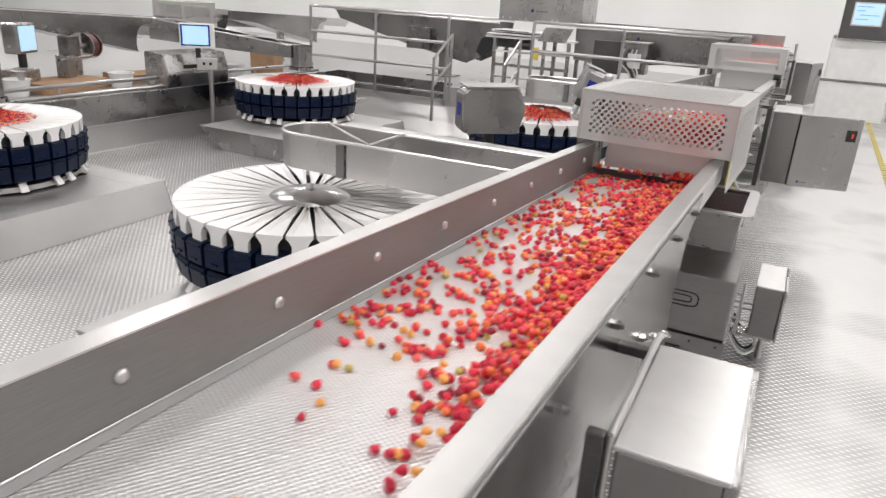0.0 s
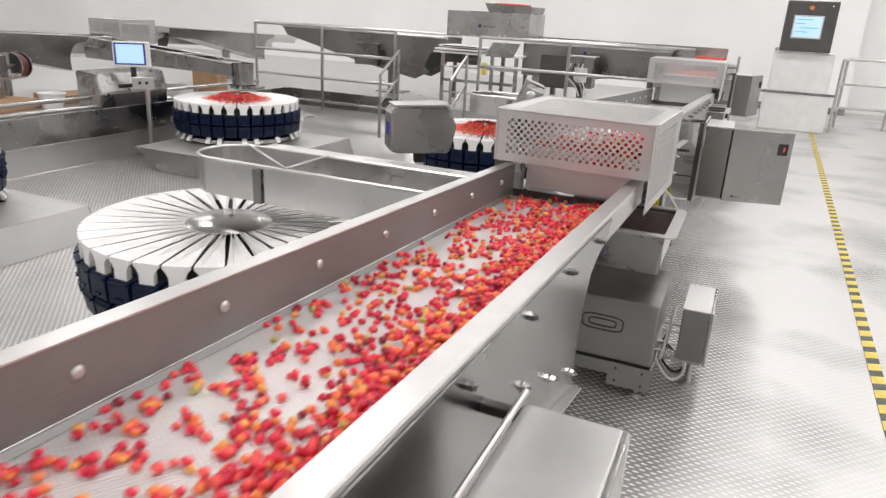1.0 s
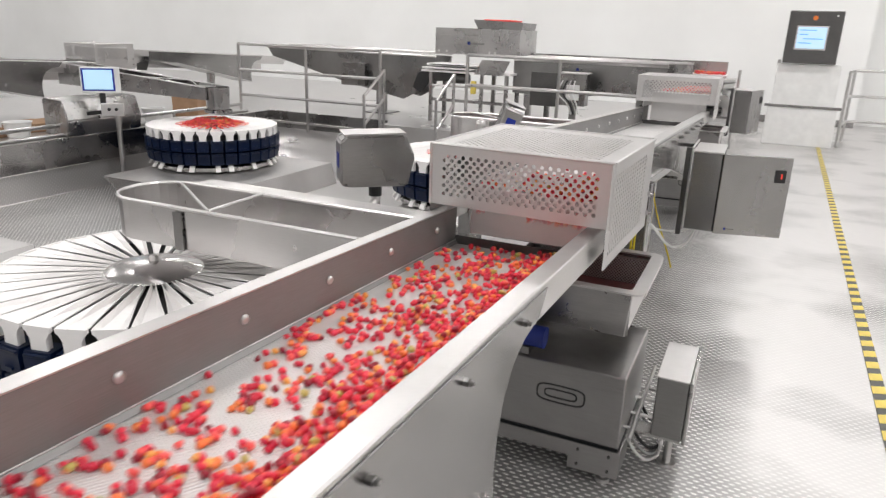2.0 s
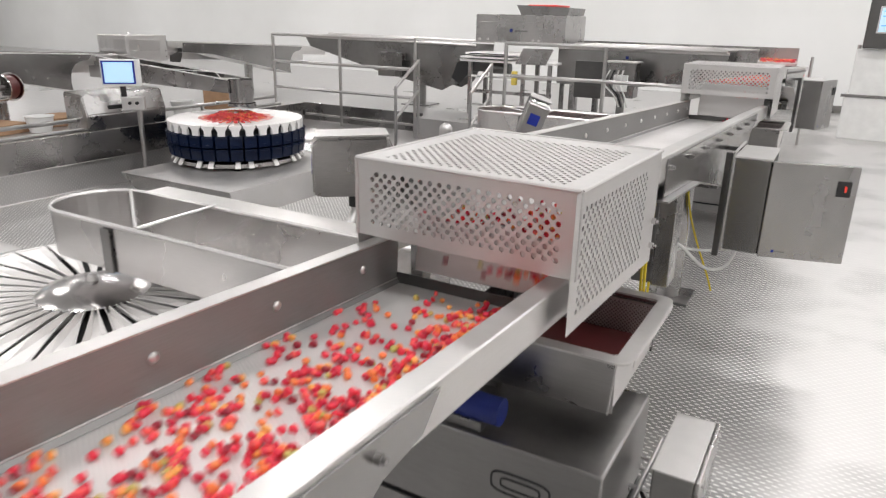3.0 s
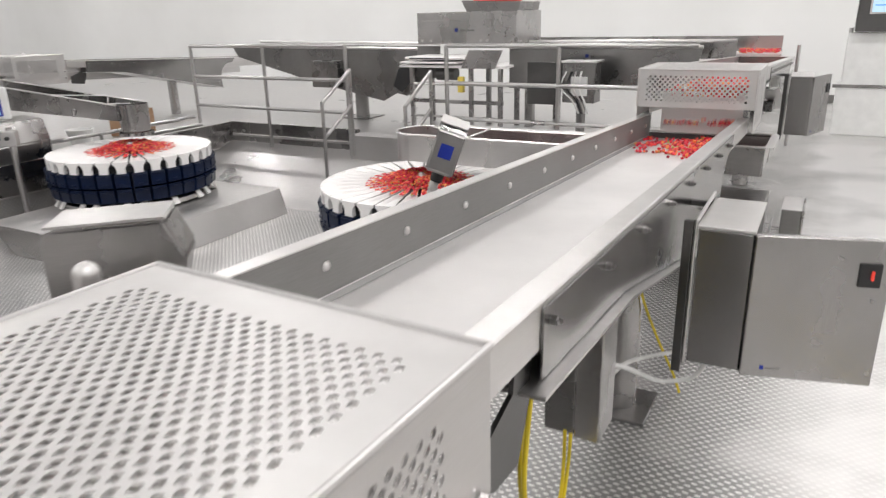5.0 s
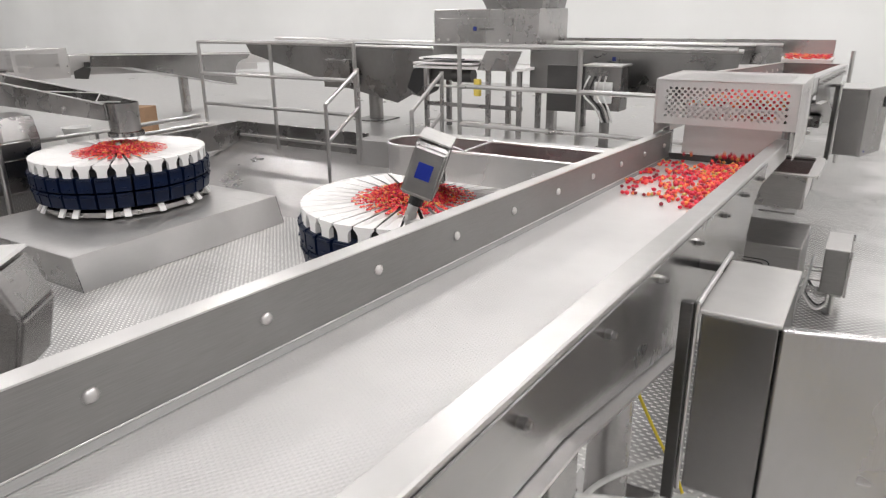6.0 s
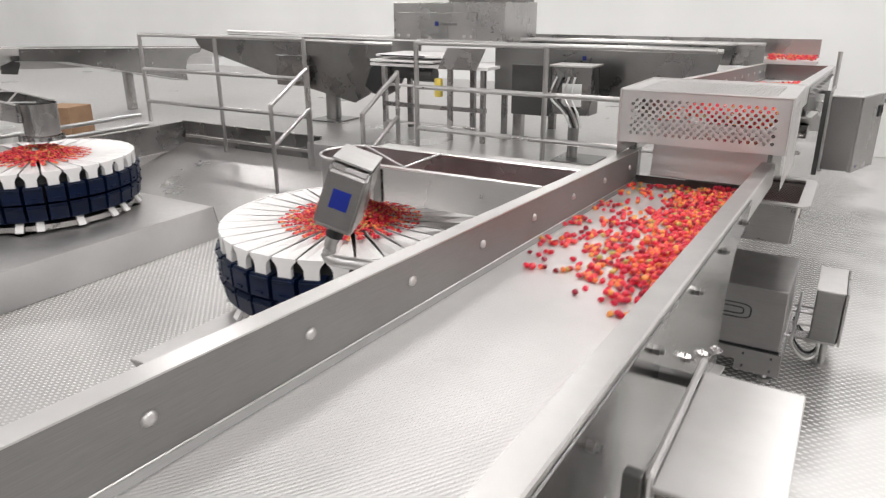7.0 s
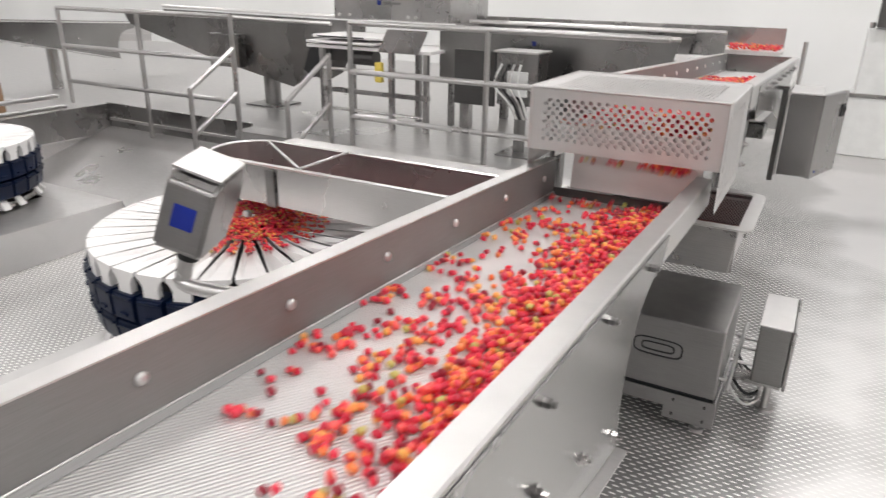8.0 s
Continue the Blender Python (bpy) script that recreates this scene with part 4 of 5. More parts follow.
# ---- far cross conveyors and hopper ----
def cross_conveyor(name, x0, x1, y, profile, label):
    ob = thing(name, pose(0, y, 0), label, "conveyor")
    bm = fresh()
    prism(bm, profile, 1, 0.0, 0.006)
    part("front_side", bm, FAR_STEEL, ob)
    bm = fresh()
    prism(bm, profile, 1, 0.55, 0.556)
    part("back_side", bm, FAR_STEEL, ob)
    z = profile[0][1]
    part("pan", box(fresh(), (x0, 0.007, z - 0.15), (x1, 0.549, z - 0.145)), PAN, ob)
    bm = fresh()
    rod(bm, (profile[0][0], -0.005, profile[0][1]), (profile[-1][0], -0.005, profile[-1][1]), 0.018, 8)
    rod(bm, (profile[0][0], 0.56, profile[0][1] + 0.03), (profile[-1][0], 0.56, profile[-1][1] + 0.03), 0.018, 8)
    part("rim", bm, STEEL_LIGHT, ob)
    return ob


one = cross_conveyor("cross_conveyor", -6.7, -4.05, 9.80, [(-6.85, 1.06), (-6.75, 0.92), (-5.5, 0.62), (-4.45, 0.42), (-4.25, 0.52), (-4.1, 0.80), (-3.97, 0.86), (-3.95, 1.03)], "deep stainless cross conveyor behind the railing")
# no opening here: the mouth's darkness is a black plate on the side
part("mouth", prism(fresh(), [(-4.30, 0.60), (-4.18, 0.53), (-4.05, 0.66), (-4.02, 0.80), (-4.10, 0.84), (-4.22, 0.80)], 1, -0.006, -0.001), BLACK, one, "black plate standing for the shaded discharge mouth")
part("control_cabinet", box(fresh(), (-5.43, -0.12, 0.57), (-5.03, -0.003, 0.89), 0.006), STEEL_DARK, one)
bm = fresh()
rod(bm, (-4.95, 0.25, PLATFORM_Z), (-4.95, 0.25, 0.62), 0.085, 18)
box(bm, (-5.15, 0.05, PLATFORM_Z), (-4.75, 0.45, PLATFORM_Z + 0.015))
part("pedestal", bm, STEEL_DARK, one, smooth=True)
two = cross_conveyor("cross_conveyor", -2.75, -0.80, 9.80, [(-2.80, 1.05), (-2.80, 0.62), (-2.2, 0.60), (-0.9, 0.72), (-0.82, 1.05)], "stainless cross conveyor with a maker's plate")
part("badge", box(fresh(), (-1.96, -0.004, 0.945), (-1.925, -0.001, 0.98)), BLUE_MOTOR, two)
part("badge_bar", box(fresh(), (-1.90, -0.004, 0.95), (-1.72, -0.001, 0.97)), STEEL_DARK, two)
for x in (-2.7, -1.0):
    part("leg", box(fresh(), (x, 0.2, PLATFORM_Z), (x + 0.09, 0.29, 0.66), 0.004), STEEL, two)


def hopper():
    ob = thing("infeed_hopper", pose(0, 9.98, 0), "tall stainless infeed hopper heaped with red candy", "hopper")
    part("bin", box(fresh(), (-4.05, 0, 1.07), (-2.80, 0.75, 1.42), 0.008), STEEL, ob)
    part("access_panel", box(fresh(), (-3.98, -0.012, 1.08), (-3.09, -0.002, 1.33), 0.004), STEEL, ob)
    part("badge", box(fresh(), (-3.55, -0.016, 1.205), (-3.51, -0.013, 1.245)), BLUE_MOTOR, ob)
    part("badge_bar", box(fresh(), (-3.48, -0.016, 1.21), (-3.30, -0.013, 1.23)), STEEL_DARK, ob)
    bm = fresh()
    prism(bm, [(-3.45, 1.42), (-2.82, 1.42), (-2.80, 1.51), (-3.52, 1.54)], 1, 0.1, 0.7)
    part("collar", bm, STEEL_DARK, ob)
    part("candy_top", box(fresh(), (-3.38, 0.12, 1.52), (-2.98, 0.6, 1.545), 0.01), CANDY, ob)
    for x in (-3.98, -3.86, -3.22, -3.14):
        part("bolt", rod(fresh(), (x, -0.012, 1.11), (x, -0.03, 1.11), 0.014, 8), STEEL_LIGHT, ob)
    return ob


hopper()


def sorting_table():
    ob = thing("sieve_table", pose(0, 9.55, 0), "pale steel sieve table on legs below the hopper", "table")
    bm = fresh()
    box(bm, (-4.05, 0, 0.84), (-2.75, 0.6, 0.868), 0.004)
    box(bm, (-4.02, -0.04, 0.885), (-3.30, 0.5, 0.905), 0.004)
    box(bm, (-3.96, -0.02, 0.93), (-3.22, 0.5, 0.955), 0.006)
    part("tray", bm, WHITE_STEEL, ob)
    bm = fresh()
    prism(bm, [(-3.25, 0.84), (-2.85, 0.84), (-2.76, 1.03), (-3.15, 1.03)], 1, -0.03, -0.02)
    part("end_plate", bm, STEEL, ob)
    for z in (0.66, 0.30):
        part("shelf_bar", rod(fresh(), (-3.92, 0.07, z), (-2.83, 0.07, z), 0.014, 8), STEEL_TUBE, ob)
    part("motor", rod(fresh(), (-3.66, 0.2, 0.76), (-3.42, 0.2, 0.76), 0.07, 16), STEEL_BLACK, ob)
    part("dark_tray", box(fresh(), (-4.02, 0.3, 0.70), (-3.72, 0.58, 0.83), 0.004), STEEL_BLACK, ob)
    part("slot", box(fresh(), (-3.9, -0.026, 0.936), (-3.4, -0.021, 0.948)), BLACK, ob)
    for x in (-3.95, -3.2, -2.85):
        part("leg", box(fresh(), (x, 0.05, PLATFORM_Z), (x + 0.045, 0.095, 0.86), 0.004), STEEL, ob)
        part("leg", box(fresh(), (x, 0.5, PLATFORM_Z), (x + 0.05, 0.55, 0.86), 0.004), STEEL_DARK, ob)
    part("stretcher", box(fresh(), (-3.9, 0.06, 0.45), (-2.8, 0.10, 0.49)), STEEL, ob)
    part("valve", box(fresh(), (-3.31, 0.0, 0.58), (-3.24, 0.05, 0.75), 0.01), YELLOW, ob, "yellow valve body")


sorting_table()


def field_cabinet():
    ob = thing("field_cabinet", pose(0, 9.3, 0), "open stainless field cabinet on a post with wiring", "cabinet")
    part("body", box(fresh(), (-2.02, 0, 0.55), (-1.70, 0.2, 0.93), 0.004), STEEL_DARK, ob)
    part("door", box(fresh(), (-2.40, 0.02, 0.52), (-2.05, 0.045, 0.93), 0.004), STEEL_BLACK, ob)
    part("module", box(fresh(), (-1.93, -0.03, 0.62), (-1.77, -0.002, 0.80), 0.004), WHITE, ob)
    part("roof", box(fresh(), (-2.04, -0.04, 0.93), (-1.68, 0.22, 0.945), 0.002), STEEL_LIGHT, ob)
    bm = fresh()
    rod(bm, (-1.86, 0.1, PLATFORM_Z), (-1.86, 0.1, 0.55), 0.045, 16)
    box(bm, (-1.98, -0.08, PLATFORM_Z), (-1.62, 0.28, PLATFORM_Z + 0.012))
    part("post", bm, STEEL_DARK, ob)
    for k in range(4):
        bm = fresh()
        tube_path(bm, smooth_curve([(-1.98 + 0.05 * k, -0.01, 0.85), (-2.02 + 0.06 * k, -0.05, 0.7), (-1.9 + 0.04 * k, -0.06, 0.58), (-1.85 + 0.03 * k, 0.0, 0.45)], 6), 0.009, 6)
        part("cable", bm, (WHITE, BLACK, STEEL_LIGHT, WHITE)[k], ob)


field_cabinet()

# ---- end feed above the third trough ----
def end_feed():
    ob = thing("feed_conveyor", pose(0, 10.45, 0), "raised stainless feed conveyor discharging at the line's end", "conveyor")
    part("front_side", box(fresh(), (-3.0, 0, 0.90), (-0.60, 0.006, 1.075), 0.002), STEEL, ob)
    part("back_side", box(fresh(), (-3.0, 0.50, 0.90), (-0.215, 0.506, 1.105), 0.002), STEEL, ob)
    part("pan", box(fresh(), (-3.0, 0.007, 0.945), (-0.20, 0.499, 0.951)), PAN, ob)
    part("lip", box(fresh(), (-0.60, -0.02, 0.925), (-0.20, 0.005, 0.953), 0.003), STEEL_LIGHT, ob)
    part("rim", rod(fresh(), (-3.0, 0.003, 1.078), (-0.60, 0.003, 1.078), 0.016, 8), STEEL_LIGHT, ob)
    part("post", rod(fresh(), (-0.05, 0.3, 0.0), (-0.05, 0.3, 1.02), 0.018, 10), STEEL_TUBE, ob)
    for x in (-2.6, -1.2):
        part("leg", box(fresh(), (x, 0.2, PLATFORM_Z), (x + 0.07, 0.27, 0.90), 0.004), STEEL_DARK, ob)


end_feed()
rnd = random.Random(9)
candies("candy_heap", [(rnd.uniform(-0.59, -0.22), rnd.uniform(10.46, 10.80), 0.952 + 0.03 * rnd.random()) for k in range(300)], 77, "red gummies at the feed conveyor's lip", detail=1)


# ---- operator console ----
def console():
    ob = thing("operator_console", pose(0, 11.66, 0), "white operator console with a dark steel touch screen panel", "console")
    part("cabinet", box(fresh(), (0.34, 0, 0.0), (1.22, 0.55, 0.54), 0.01), WHITE, ob)
    part("upper_cabinet", box(fresh(), (0.38, 0.06, 0.545), (1.17, 0.5, 1.10), 0.01), WHITE, ob)
    panel = part("screen_housing", box(fresh(), (0.43, -0.02, 1.11), (1.08, 0.24, 1.79), 0.012), STEEL_BLACK, ob)
    part("screen", box(fresh(), (0.56, -0.028, 1.31), (0.90, -0.022, 1.58), 0.003), SCREEN, panel)
    part("bezel", box(fresh(), (0.54, -0.025, 1.29), (0.92, -0.0205, 1.60), 0.004), STEEL_LIGHT, panel)
    for k, (a, b) in enumerate(((0.58, 0.78), (0.58, 0.69), (0.63, 0.87), (0.58, 0.74))):
        part("readout", box(fresh(), (a, -0.0295, 1.535 - 0.055 * k), (b, -0.0285, 1.551 - 0.055 * k)), SCREEN_BAR, panel)
    part("lamp", rod(fresh(), (0.74, -0.02, 1.70), (0.74, -0.05, 1.70), 0.03, 14), ORANGE, panel)
    part("lamp", rod(fresh(), (1.0, -0.02, 1.73), (1.0, -0.03, 1.73), 0.012, 14), WHITE, panel)
    part("band", box(fresh(), (0.30, -0.012, 0.520), (1.26, -0.002, 0.556), 0.003), STEEL_DARK, ob, "grey steel band")
    part("mast", rod(fresh(), (0.40, 0.10, 0.5), (0.40, 0.10, 1.15), 0.022, 12), STEEL_TUBE, ob)
    return ob


console()


def far_railing():
    ob = thing("railing", pose(0, 12.6, 0), "tubular stainless railing beyond the console", "railing", "railings")
    for z in (1.02, 0.66, 0.30):
        part("rail", rod(fresh(), (1.42, 0, z), (3.4, 0.4, z), 0.02, 10), STEEL_TUBE, ob)
        part("rail", rod(fresh(), (1.42, 0, z), (1.30, -0.7, z), 0.02, 10), STEEL_TUBE, ob)
    for x, y in ((1.42, 0), (1.30, -0.7), (2.1, 0.137), (2.8, 0.28), (3.4, 0.4)):
        part("post", rod(fresh(), (x, y, 0), (x, y, 1.02), 0.02, 10), STEEL_TUBE, ob)


far_railing()


# ---- weigher heads' screens ----
def touch_screen():
    ob = thing("touch_screen", pose(-6.07, 6.06, 0.0, 0, 0, 42), "weigher touch screen on a post, lit pale blue", "screen")
    part("housing", box(fresh(), (-0.19, 0, 0.635), (0.19, 0.05, 0.905), 0.012), WHITE, ob)
    part("bezel", box(fresh(), (-0.175, -0.004, 0.66), (0.14, -0.0005, 0.89), 0.002), BLUE_BRIGHT, ob)
    part("screen", box(fresh(), (-0.155, -0.007, 0.675), (0.12, -0.0045, 0.875), 0.001), SCREEN_PALE, ob)
    part("neck", rod(fresh(), (0, 0.04, 0.52), (0, 0.04, 0.64), 0.03, 12), BLACK, ob)
    part("post", rod(fresh(), (0.12, 0.10, PIT_Z), (0.12, 0.10, 0.55), 0.028, 12), STEEL_TUBE, ob)
    part("knob_box", box(fresh(), (-0.02, -0.02, 0.40), (0.20, 0.06, 0.53), 0.006), STEEL_LIGHT, ob)
    for x in (0.06, 0.13):
        part("knob", rod(fresh(), (x, -0.02, 0.47), (x, -0.04, 0.47), 0.017, 12), BLACK, ob)
    return ob


touch_screen()


def head_screen(m, reach, wide, deep, name="screen_arm"):
    """A wedge-backed operator screen seen from behind."""
    ob = thing(name, m, "stainless operator screen housing on a swivel arm, blue sticker on it", "screen", "operator screens")
    bm = fresh()
    f, r = -deep / 2, deep / 2
    prism(bm, [(f, -0.12), (f + 0.03, -0.135), (r - 0.04, -0.135), (r, 0.02), (r - 0.05, 0.135), (f + 0.03, 0.128), (f, 0.10)], 0, -wide / 2, wide / 2)
    bmesh.ops.bevel(bm, geom=bm.edges[:], offset=0.010, segments=3, affect="EDGES")
    part("housing", bm, STEEL, ob)
    bm = fresh()
    prism(bm, [(f + 0.02, 0.1315), (r - 0.045, 0.1385), (r - 0.05, 0.146), (f + 0.02, 0.139)], 0, -wide / 2, wide / 2)
    part("lid", bm, STEEL_LIGHT, ob, "pale steel lid")
    part("sticker", box(fresh(), (-0.035, f - 0.003, -0.04), (0.035, f - 0.0005, 0.035)), BLUE_BRIGHT, ob)
    part("knuckle", rod(fresh(), (0, 0, -0.13), (0, 0, -0.20), 0.035, 14), BLACK, ob)
    bm = fresh()
    tube_path(bm, smooth_curve([(0, 0, -0.19), (0, 0, -0.25), (reach[0] * 0.1, reach[1] * 0.1, -0.28)] + [reach], 6), 0.026, 10)
    part("arm", bm, STEEL_LIGHT, ob, smooth=True)
    return ob


head_screen(pose(-1.535, 3.975, 0.735, 0, 0, -50), (0.25, -0.30, -0.878), 0.19, 0.39)
head_screen(pose(-1.49, 5.94, 0.735, 0, 20, 25), (0.80, -0.20, 0.0), 0.15, 0.28)


# ---- packing machines and feed by the parallel line ----
def side_chute(m):
    ob = thing("spout_chute", m, "narrow stainless chute ending in a round spout over a weigher", "chute", "spout chutes")
    bm = fresh()
    for y in (-0.15, 0.145):
        prism(bm, [(-2.35, 0.60), (0.0, 0.56), (0.0, 0.70), (-2.35, 0.86)], 1, y, y + 0.005)
    prism(bm, [(-2.35, 0.60), (0.0, 0.56), (0.0, 0.566), (-2.35, 0.606)], 1, -0.145, 0.145)
    part("channel", bm, STEEL, ob)
    bm = fresh()
    for y in (-0.15, 0.15):
        rod(bm, (-2.35, y, 0.86), (0.0, y, 0.70), 0.008, 8)
    part("rim", bm, STEEL_LIGHT, ob)
    for x0, x1, y0, y1 in ((-0.9, -0.5, -0.15, 0.15), (-0.5, -0.1, 0.15, -0.15), (-0.1, 0.02, -0.15, 0.0)):
        part("brace", rod(fresh(), (x0, y0, 0.705 - 0.066 * x0), (x1, y1, 0.705 - 0.066 * x1), 0.006, 8), STEEL_LIGHT, ob)
    bm = fresh()
    lathe(bm, [(0.125, 0.46), (0.135, 0.70), (0.130, 0.70), (0.120, 0.46)], 28, (0.03, 0, 0))
    part("spout", bm, STEEL, ob, smooth=True)
    bm = fresh()
    lathe(bm, [(0.150, 0.42), (0.150, 0.45), (0.146, 0.45), (0.146, 0.42)], 28, (0.03, 0, 0))
    part("shield_ring", bm, STEEL_POLISHED, ob, "clear polished ring", True)
    return ob


chute_two = side_chute(pose(-5.32, 6.93, 0))
copy_thing(chute_two, pose(-5.32, 3.19, 0))


def weigher_cabinet(m):
    ob = thing("machine_cabinet", m, "squat stainless machine cabinet on a pair of rails", "cabinet", "machine cabinets")
    bm = fresh()
    prism(bm, [(-0.18, 0.20), (0.16, 0.20), (0.18, 0.36), (0.12, 0.56), (-0.18, 0.58)], 1, 0.0, 0.95)
    bmesh.ops.bevel(bm, geom=bm.edges[:], offset=0.012, segments=2, affect="EDGES")
    part("body", bm, STEEL, ob)
    part("vent", box(fresh(), (0.155, 0.25, 0.40), (0.172, 0.55, 0.44), 0.002), BLACK, ob)
    return ob


cab = weigher_cabinet(pose(-6.38, 5.72, 0))
copy_thing(cab, pose(-6.38, 5.72 - PITCH, 0))
for dx, z in ((-6.30, 0.215), (-6.40, 0.30)):
    bm = fresh()
    rod(bm, (dx, -3.0, z), (dx, 8.6, z), 0.022, 10)
    setting("trim", bm, STEEL_TUBE, "polished stainless pipe rail along the kerb", "rail")
for y in np.arange(-2.5, 8.6, 1.4):
    setting("trim", rod(fresh(), (-6.35, y, PLATFORM_Z), (-6.35, y, 0.30), 0.016, 8), STEEL_TUBE, "short stainless rail bracket", "rail bracket")


def film_reel():
    ob = thing("film_reel", pose(-7.27, 5.47, 0.05, 0, 0, 25), "maroon film reel between steel flanges on a stand", "reel")
    part("film", rod(fresh(), (0, 0.03, 0.53), (0, 0.17, 0.53), 0.13, 32), MAROON, ob, smooth=True)
    for y in (0.0, 0.19):
        part("flange", rod(fresh(), (0, y, 0.53), (0, y + 0.012, 0.53), 0.15, 32), STEEL_POLISHED, ob, smooth=True)
    part("axle", rod(fresh(), (0, -0.25, 0.53), (0, 0.22, 0.53), 0.03, 14), STEEL_DARK, ob)
    part("head", box(fresh(), (-0.06, -0.36, 0.44), (0.06, -0.12, 0.66), 0.01), STEEL_DARK, ob)
    part("post", box(fresh(), (-0.07, -0.42, PLATFORM_Z - 0.05), (0.07, -0.27, 0.46), 0.006), STEEL, ob)
    part("roller", rod(fresh(), (0.05, -0.55, 0.42), (0.05, 0.1, 0.42), 0.02, 12), STEEL_POLISHED, ob)
    return ob


film_reel()


def carton(x, y, a, w, d, h):
    ob = thing("carton", pose(x, y, PLATFORM_Z, 0, 0, a), "flat brown cardboard carton lying on the platform", "carton", "cartons")
    part("body", box(fresh(), (-w / 2, -d / 2, 0.002), (w / 2, d / 2, h), 0.004), CARTON, ob)
    part("flap", box(fresh(), (-w / 2, -d / 2 - 0.003, h), (w / 2, 0, h + 0.004)), CARTON, ob)


carton(-7.0, 5.0, 12, 0.5, 0.9, 0.10)
carton(-7.1, 6.1, -8, 0.45, 0.7, 0.09)
carton(-6.9, 3.6, 5, 0.5, 0.8, 0.12)
carton(-6.75, 8.0, 20, 0.35, 0.35, 0.28)


def tub(x, y):
    ob = thing("tub", pose(x, y, PLATFORM_Z), "white plastic tub on the platform", "tub", "tubs")
    bm = fresh()
    lathe(bm, [(0.10, 0.002), (0.135, 0.16), (0.145, 0.165), (0.13, 0.165), (0.095, 0.012)], 24)
    part("body", bm, WHITE, ob, smooth=True)


tub(-6.75, 5.55)
tub(-6.85, 4.4)
tub(-6.7, 7.3)


def side_screen():
    ob = thing("touch_screen", pose(-6.95, 4.65, -0.10, 0, 0, 117), "weigher touch screen turned away on a steel post", "screen")
    part("housing", box(fresh(), (-0.17, 0, 0.66), (0.17, 0.16, 0.96), 0.02), STEEL, ob)
    part("screen", box(fresh(), (-0.14, -0.004, 0.69), (0.14, -0.001, 0.93), 0.001), SCREEN_PALE, ob)
    part("cabinet", box(fresh(), (-0.15, 0.0, PLATFORM_Z + 0.10), (0.15, 0.24, 0.50), 0.01), STEEL, ob)
    part("neck", rod(fresh(), (0, 0.08, 0.52), (0, 0.08, 0.66), 0.04, 12), BLACK, ob)
    part("post", rod(fresh(), (0, 0.08, PLATFORM_Z + 0.10), (0, 0.08, 0.53), 0.03, 12), STEEL_TUBE, ob)


side_screen()


def floor_stand():
    ob = thing("floor_stand", pose(1.95, 9.4, 0), "dark steel machine stand at the walkway's far side", "stand")
    part("top", box(fresh(), (-0.15, -0.3, 0.42), (0.3, 0.4, 0.62), 0.01), STEEL_DARK, ob)
    for x in (-0.12, 0.26):
        for y in (-0.26, 0.36):
            part("leg", rod(fresh(), (x, y, 0), (x, y, 0.42), 0.02, 10), STEEL_TUBE, ob)


floor_stand()

# ---- cables and hoses by the second trough ----
def hose(name, pts, r, mat, label):
    bm = fresh()
    tube_path(bm, smooth_curve(pts), r, 8)
    return tagged(part(name, bm, mat, smooth=True), label, "cable")


hose("power_cable", [(-0.12, 3.70, 0.82), (-0.12, 3.67, 0.62), (-0.13, 3.76, 0.42), (-0.16, 3.95, 0.26), (-0.20, 4.13, 0.20), (-0.225, 4.25, 0.24), (-0.23, 4.28, 0.33)], 0.005, YELLOW_CABLE, "yellow cable looping below the trough")
hose("power_cable", [(-0.14, 3.72, 0.84), (-0.135, 3.69, 0.62), (-0.15, 3.79, 0.41), (-0.19, 3.99, 0.25), (-0.215, 4.16, 0.21), (-0.24, 4.26, 0.25), (-0.25, 4.29, 0.33)], 0.005, YELLOW_CABLE, "yellow cable looping below the trough")
hose("air_hose", [(-0.185, 4.425, 0.48), (-0.15, 4.52, 0.43), (-0.10, 4.72, 0.30), (-0.06, 4.84, 0.245), (-0.01, 4.85, 0.265), (0.025, 4.82, 0.33), (0.04, 4.82, 0.41)], 0.008, CLEAR_HOSE, "milky air hose hanging below the trough")
hose("air_hose", [(-0.185, 4.425, 0.42), (-0.17, 4.60, 0.40), (-0.12, 4.80, 0.345), (-0.05, 4.90, 0.33), (0.01, 4.90, 0.36), (0.04, 4.88, 0.41)], 0.007, CLEAR_HOSE, "milky air hose hanging below the trough")
hose("earth_cable", [(-0.24, 4.95, 0.62), (-0.215, 4.99, 0.46), (-0.17, 5.07, 0.28), (-0.116, 5.15, 0.105), (-0.09, 5.18, 0.012)], 0.005, YELLOW_CABLE, "yellow earth cable hanging to the floor")


def cable_box():
    ob = thing("cable_box", pose(0, 0, 0), "tall narrow stainless cable box under the trough", "junction box")
    part("body", box(fresh(), (-0.31, 4.29, 0.32), (-0.225, 4.42, 0.72), 0.004), STEEL_DARK, ob)
    part("lid", box(fresh(), (-0.224, 4.285, 0.315), (-0.155, 4.42, 0.72), 0.004), STEEL, ob)


cable_box()


def support_column(m):
    ob = thing("support_column", m, "round stainless column with a floor flange under the trough", "column", "support columns")
    part("column", rod(fresh(), (0, 0, 0.012), (0, 0, 0.66), 0.062, 20), STEEL, ob, smooth=True)
    part("flange", box(fresh(), (-0.12, -0.12, 0), (0.12, 0.12, 0.014), 0.003), STEEL_DARK, ob)
    part("head", box(fresh(), (-0.18, -0.10, 0.62), (0.18, 0.16, 0.70), 0.004), STEEL_DARK, ob)
    return ob


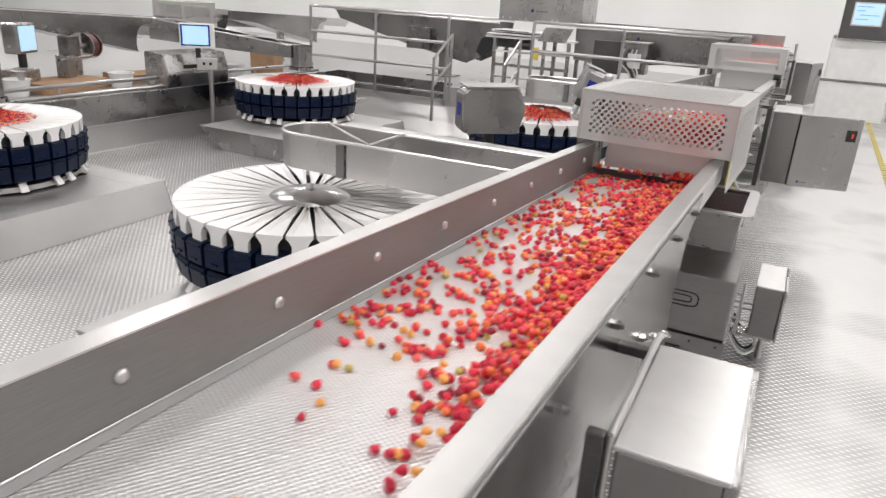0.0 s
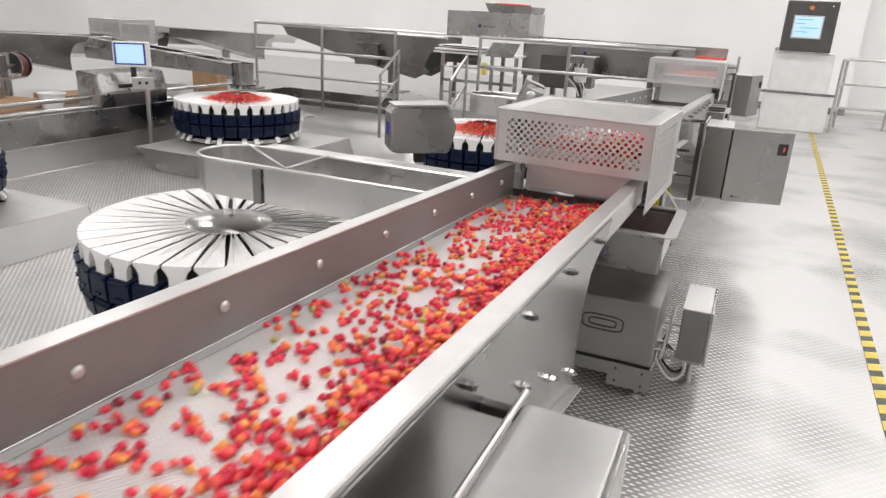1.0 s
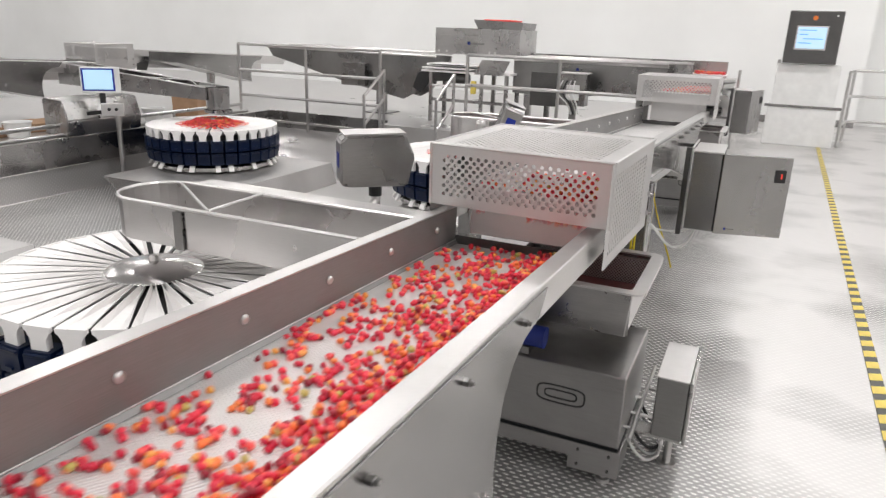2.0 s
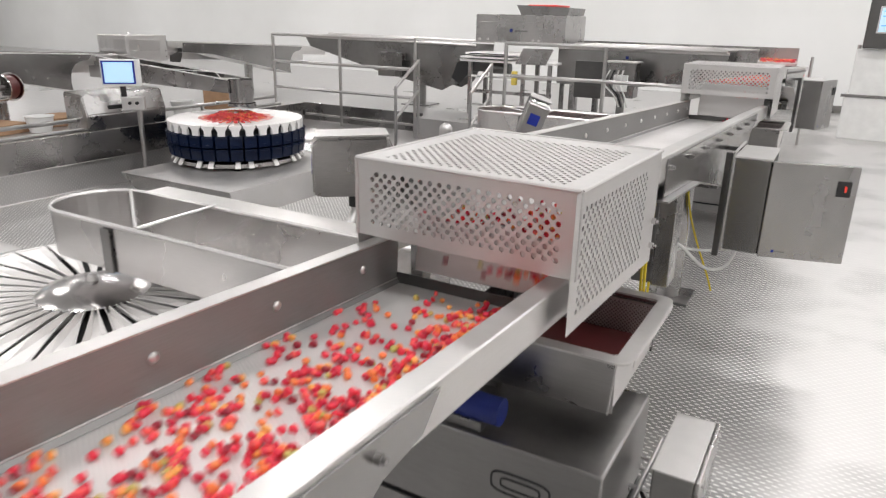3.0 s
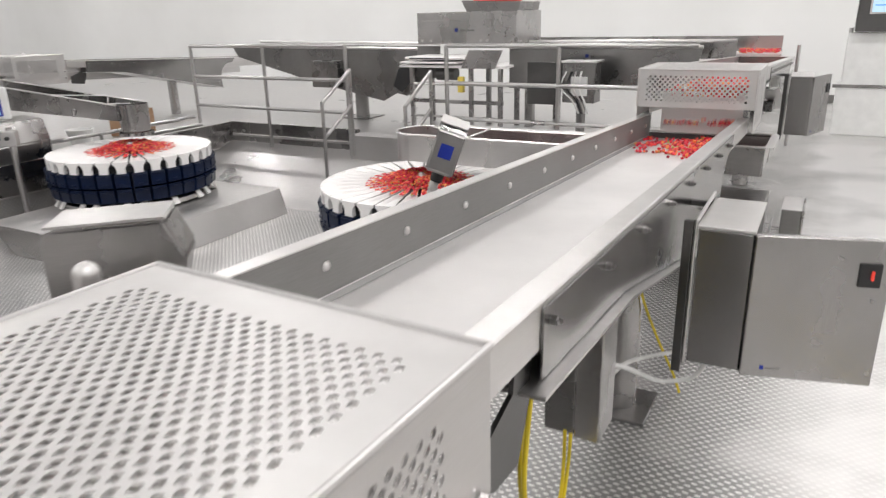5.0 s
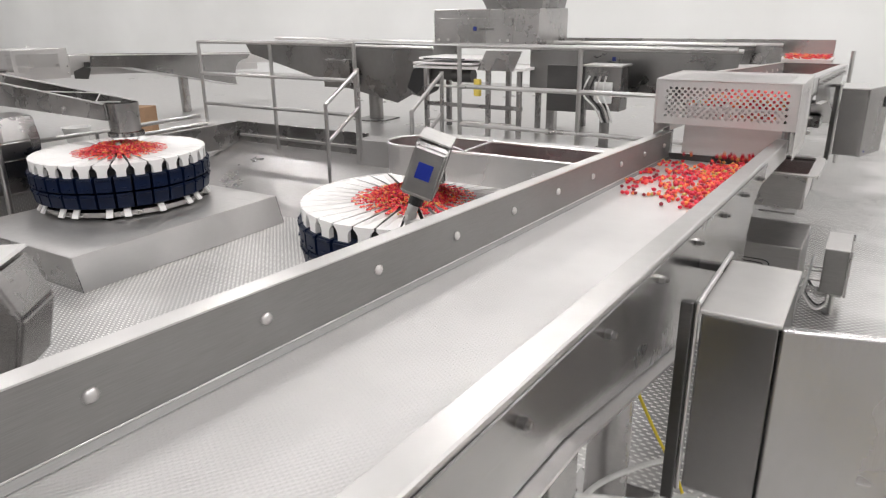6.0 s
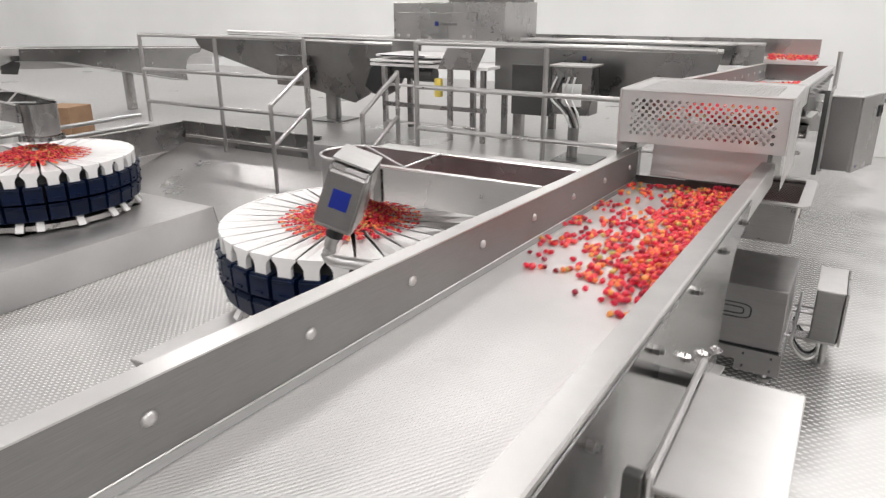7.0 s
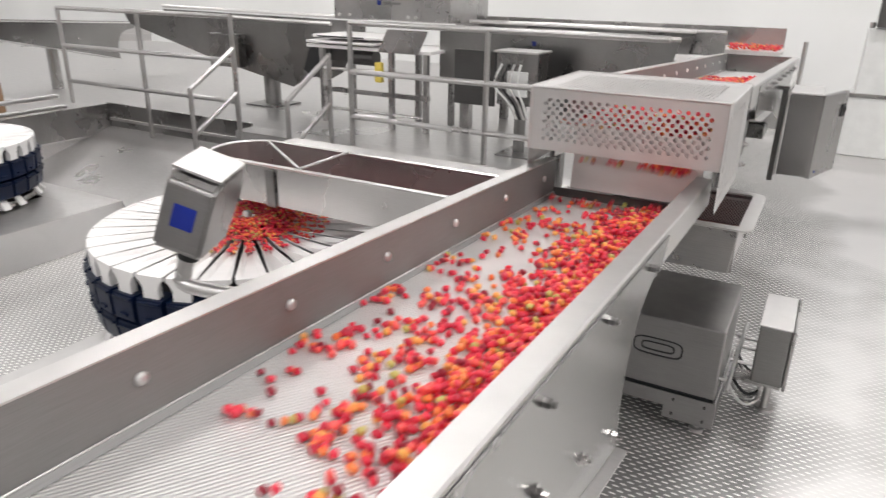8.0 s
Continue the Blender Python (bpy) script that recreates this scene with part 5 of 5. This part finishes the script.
column = support_column(pose(-0.28, 5.02, 0))
copy_thing(column, pose(-0.30, 5.02 - PITCH, 0))
copy_thing(column, pose(-0.28, 5.02 + PITCH, 0))
for k in (0, 1):
    copy_thing(column, pose(LINE2[0] - 0.28, 5.02 + LINE2[1] + k * PITCH, 0.07))

# ---- gummies on the move ----
SPEED = 0.33
STEP = 0.04
stream = []


def stream_pose(s, t):
    """Where a slice of the stream that starts at s stands at t: down the troughs, with a fall at each lip."""
    y = s - SPEED * t
    lip3, lip2 = 4.70 + PITCH + LIP, 4.70 + LIP
    levels = [(99.0, lambda v: pan_z(v - PITCH) + 0.08), (lip3, lambda v: pan_z(v)), (lip2, lambda v: pan_z(v + PITCH) - 0.025)]
    x = 0.03 if y > lip3 else (0.0 if y > lip2 else -0.012)
    z = levels[0][1](y)
    for (edge, level), before in zip(levels[1:], levels):
        if y < edge:
            fall = 4.9 * ((edge - y) / SPEED) ** 2
            z = max(level(y), before[1](edge) - fall)
    return pose(x, y, z + 0.001, SLOPE)


def stream_slice(s, count, seed, bias, detail):
    r = random.Random(seed)
    places = []
    while len(places) < count:
        heap = r.random() < 0.58
        u = abs(r.gauss(0, 0.17)) if heap else r.random() ** bias
        cx, cy = PAN_R - 0.022 - u * 0.43, r.uniform(-STEP / 2, STEP / 2)
        for j in range(r.choice((1, 1, 2, 3, 5))):
            layer = r.choice((0.0, 0.0, 0.009, 0.016)) if heap else 0.0
            places.append((min(PAN_R - 0.022, max(PAN_L + 0.012, cx + r.gauss(0, 0.016))), cy + r.gauss(0, 0.016), layer))
    ob = candies("gummy_stream", places, seed, "loose red, orange and green gummies sliding along the trough", detail=detail)
    ob["group"] = "gummy stream"
    stream.append((ob, s))


FIRST_BATCH = ((0.70, 2), (0.86, 8), (1.02, 50), (1.30, 140), (2.95, 205), (3.35, 185), (3.75, 150), (4.05, 84), (4.30, 28))
SECOND_BATCH = ((7.60, 3), (7.72, 34), (7.95, 130), (99.0, 215))


def load(s, table):
    n = next(n for edge, n in table if s < edge)
    return (n + int(s / STEP) % 2) // 2


for k in range(93):
    s = 0.60 + k * STEP
    stream_slice(s, load(s, FIRST_BATCH), 1000 + k, 1.7, 2)
for k in range(116):
    s = 7.55 + k * STEP
    stream_slice(s, load(s, SECOND_BATCH), 2000 + k, 2.2, 2 if s < 9.4 else 1)


def motions():
    for ob, s in stream:
        walk(ob, [(t / 10, stream_pose(s, t / 10)) for t in range(0, 81)])


motions()
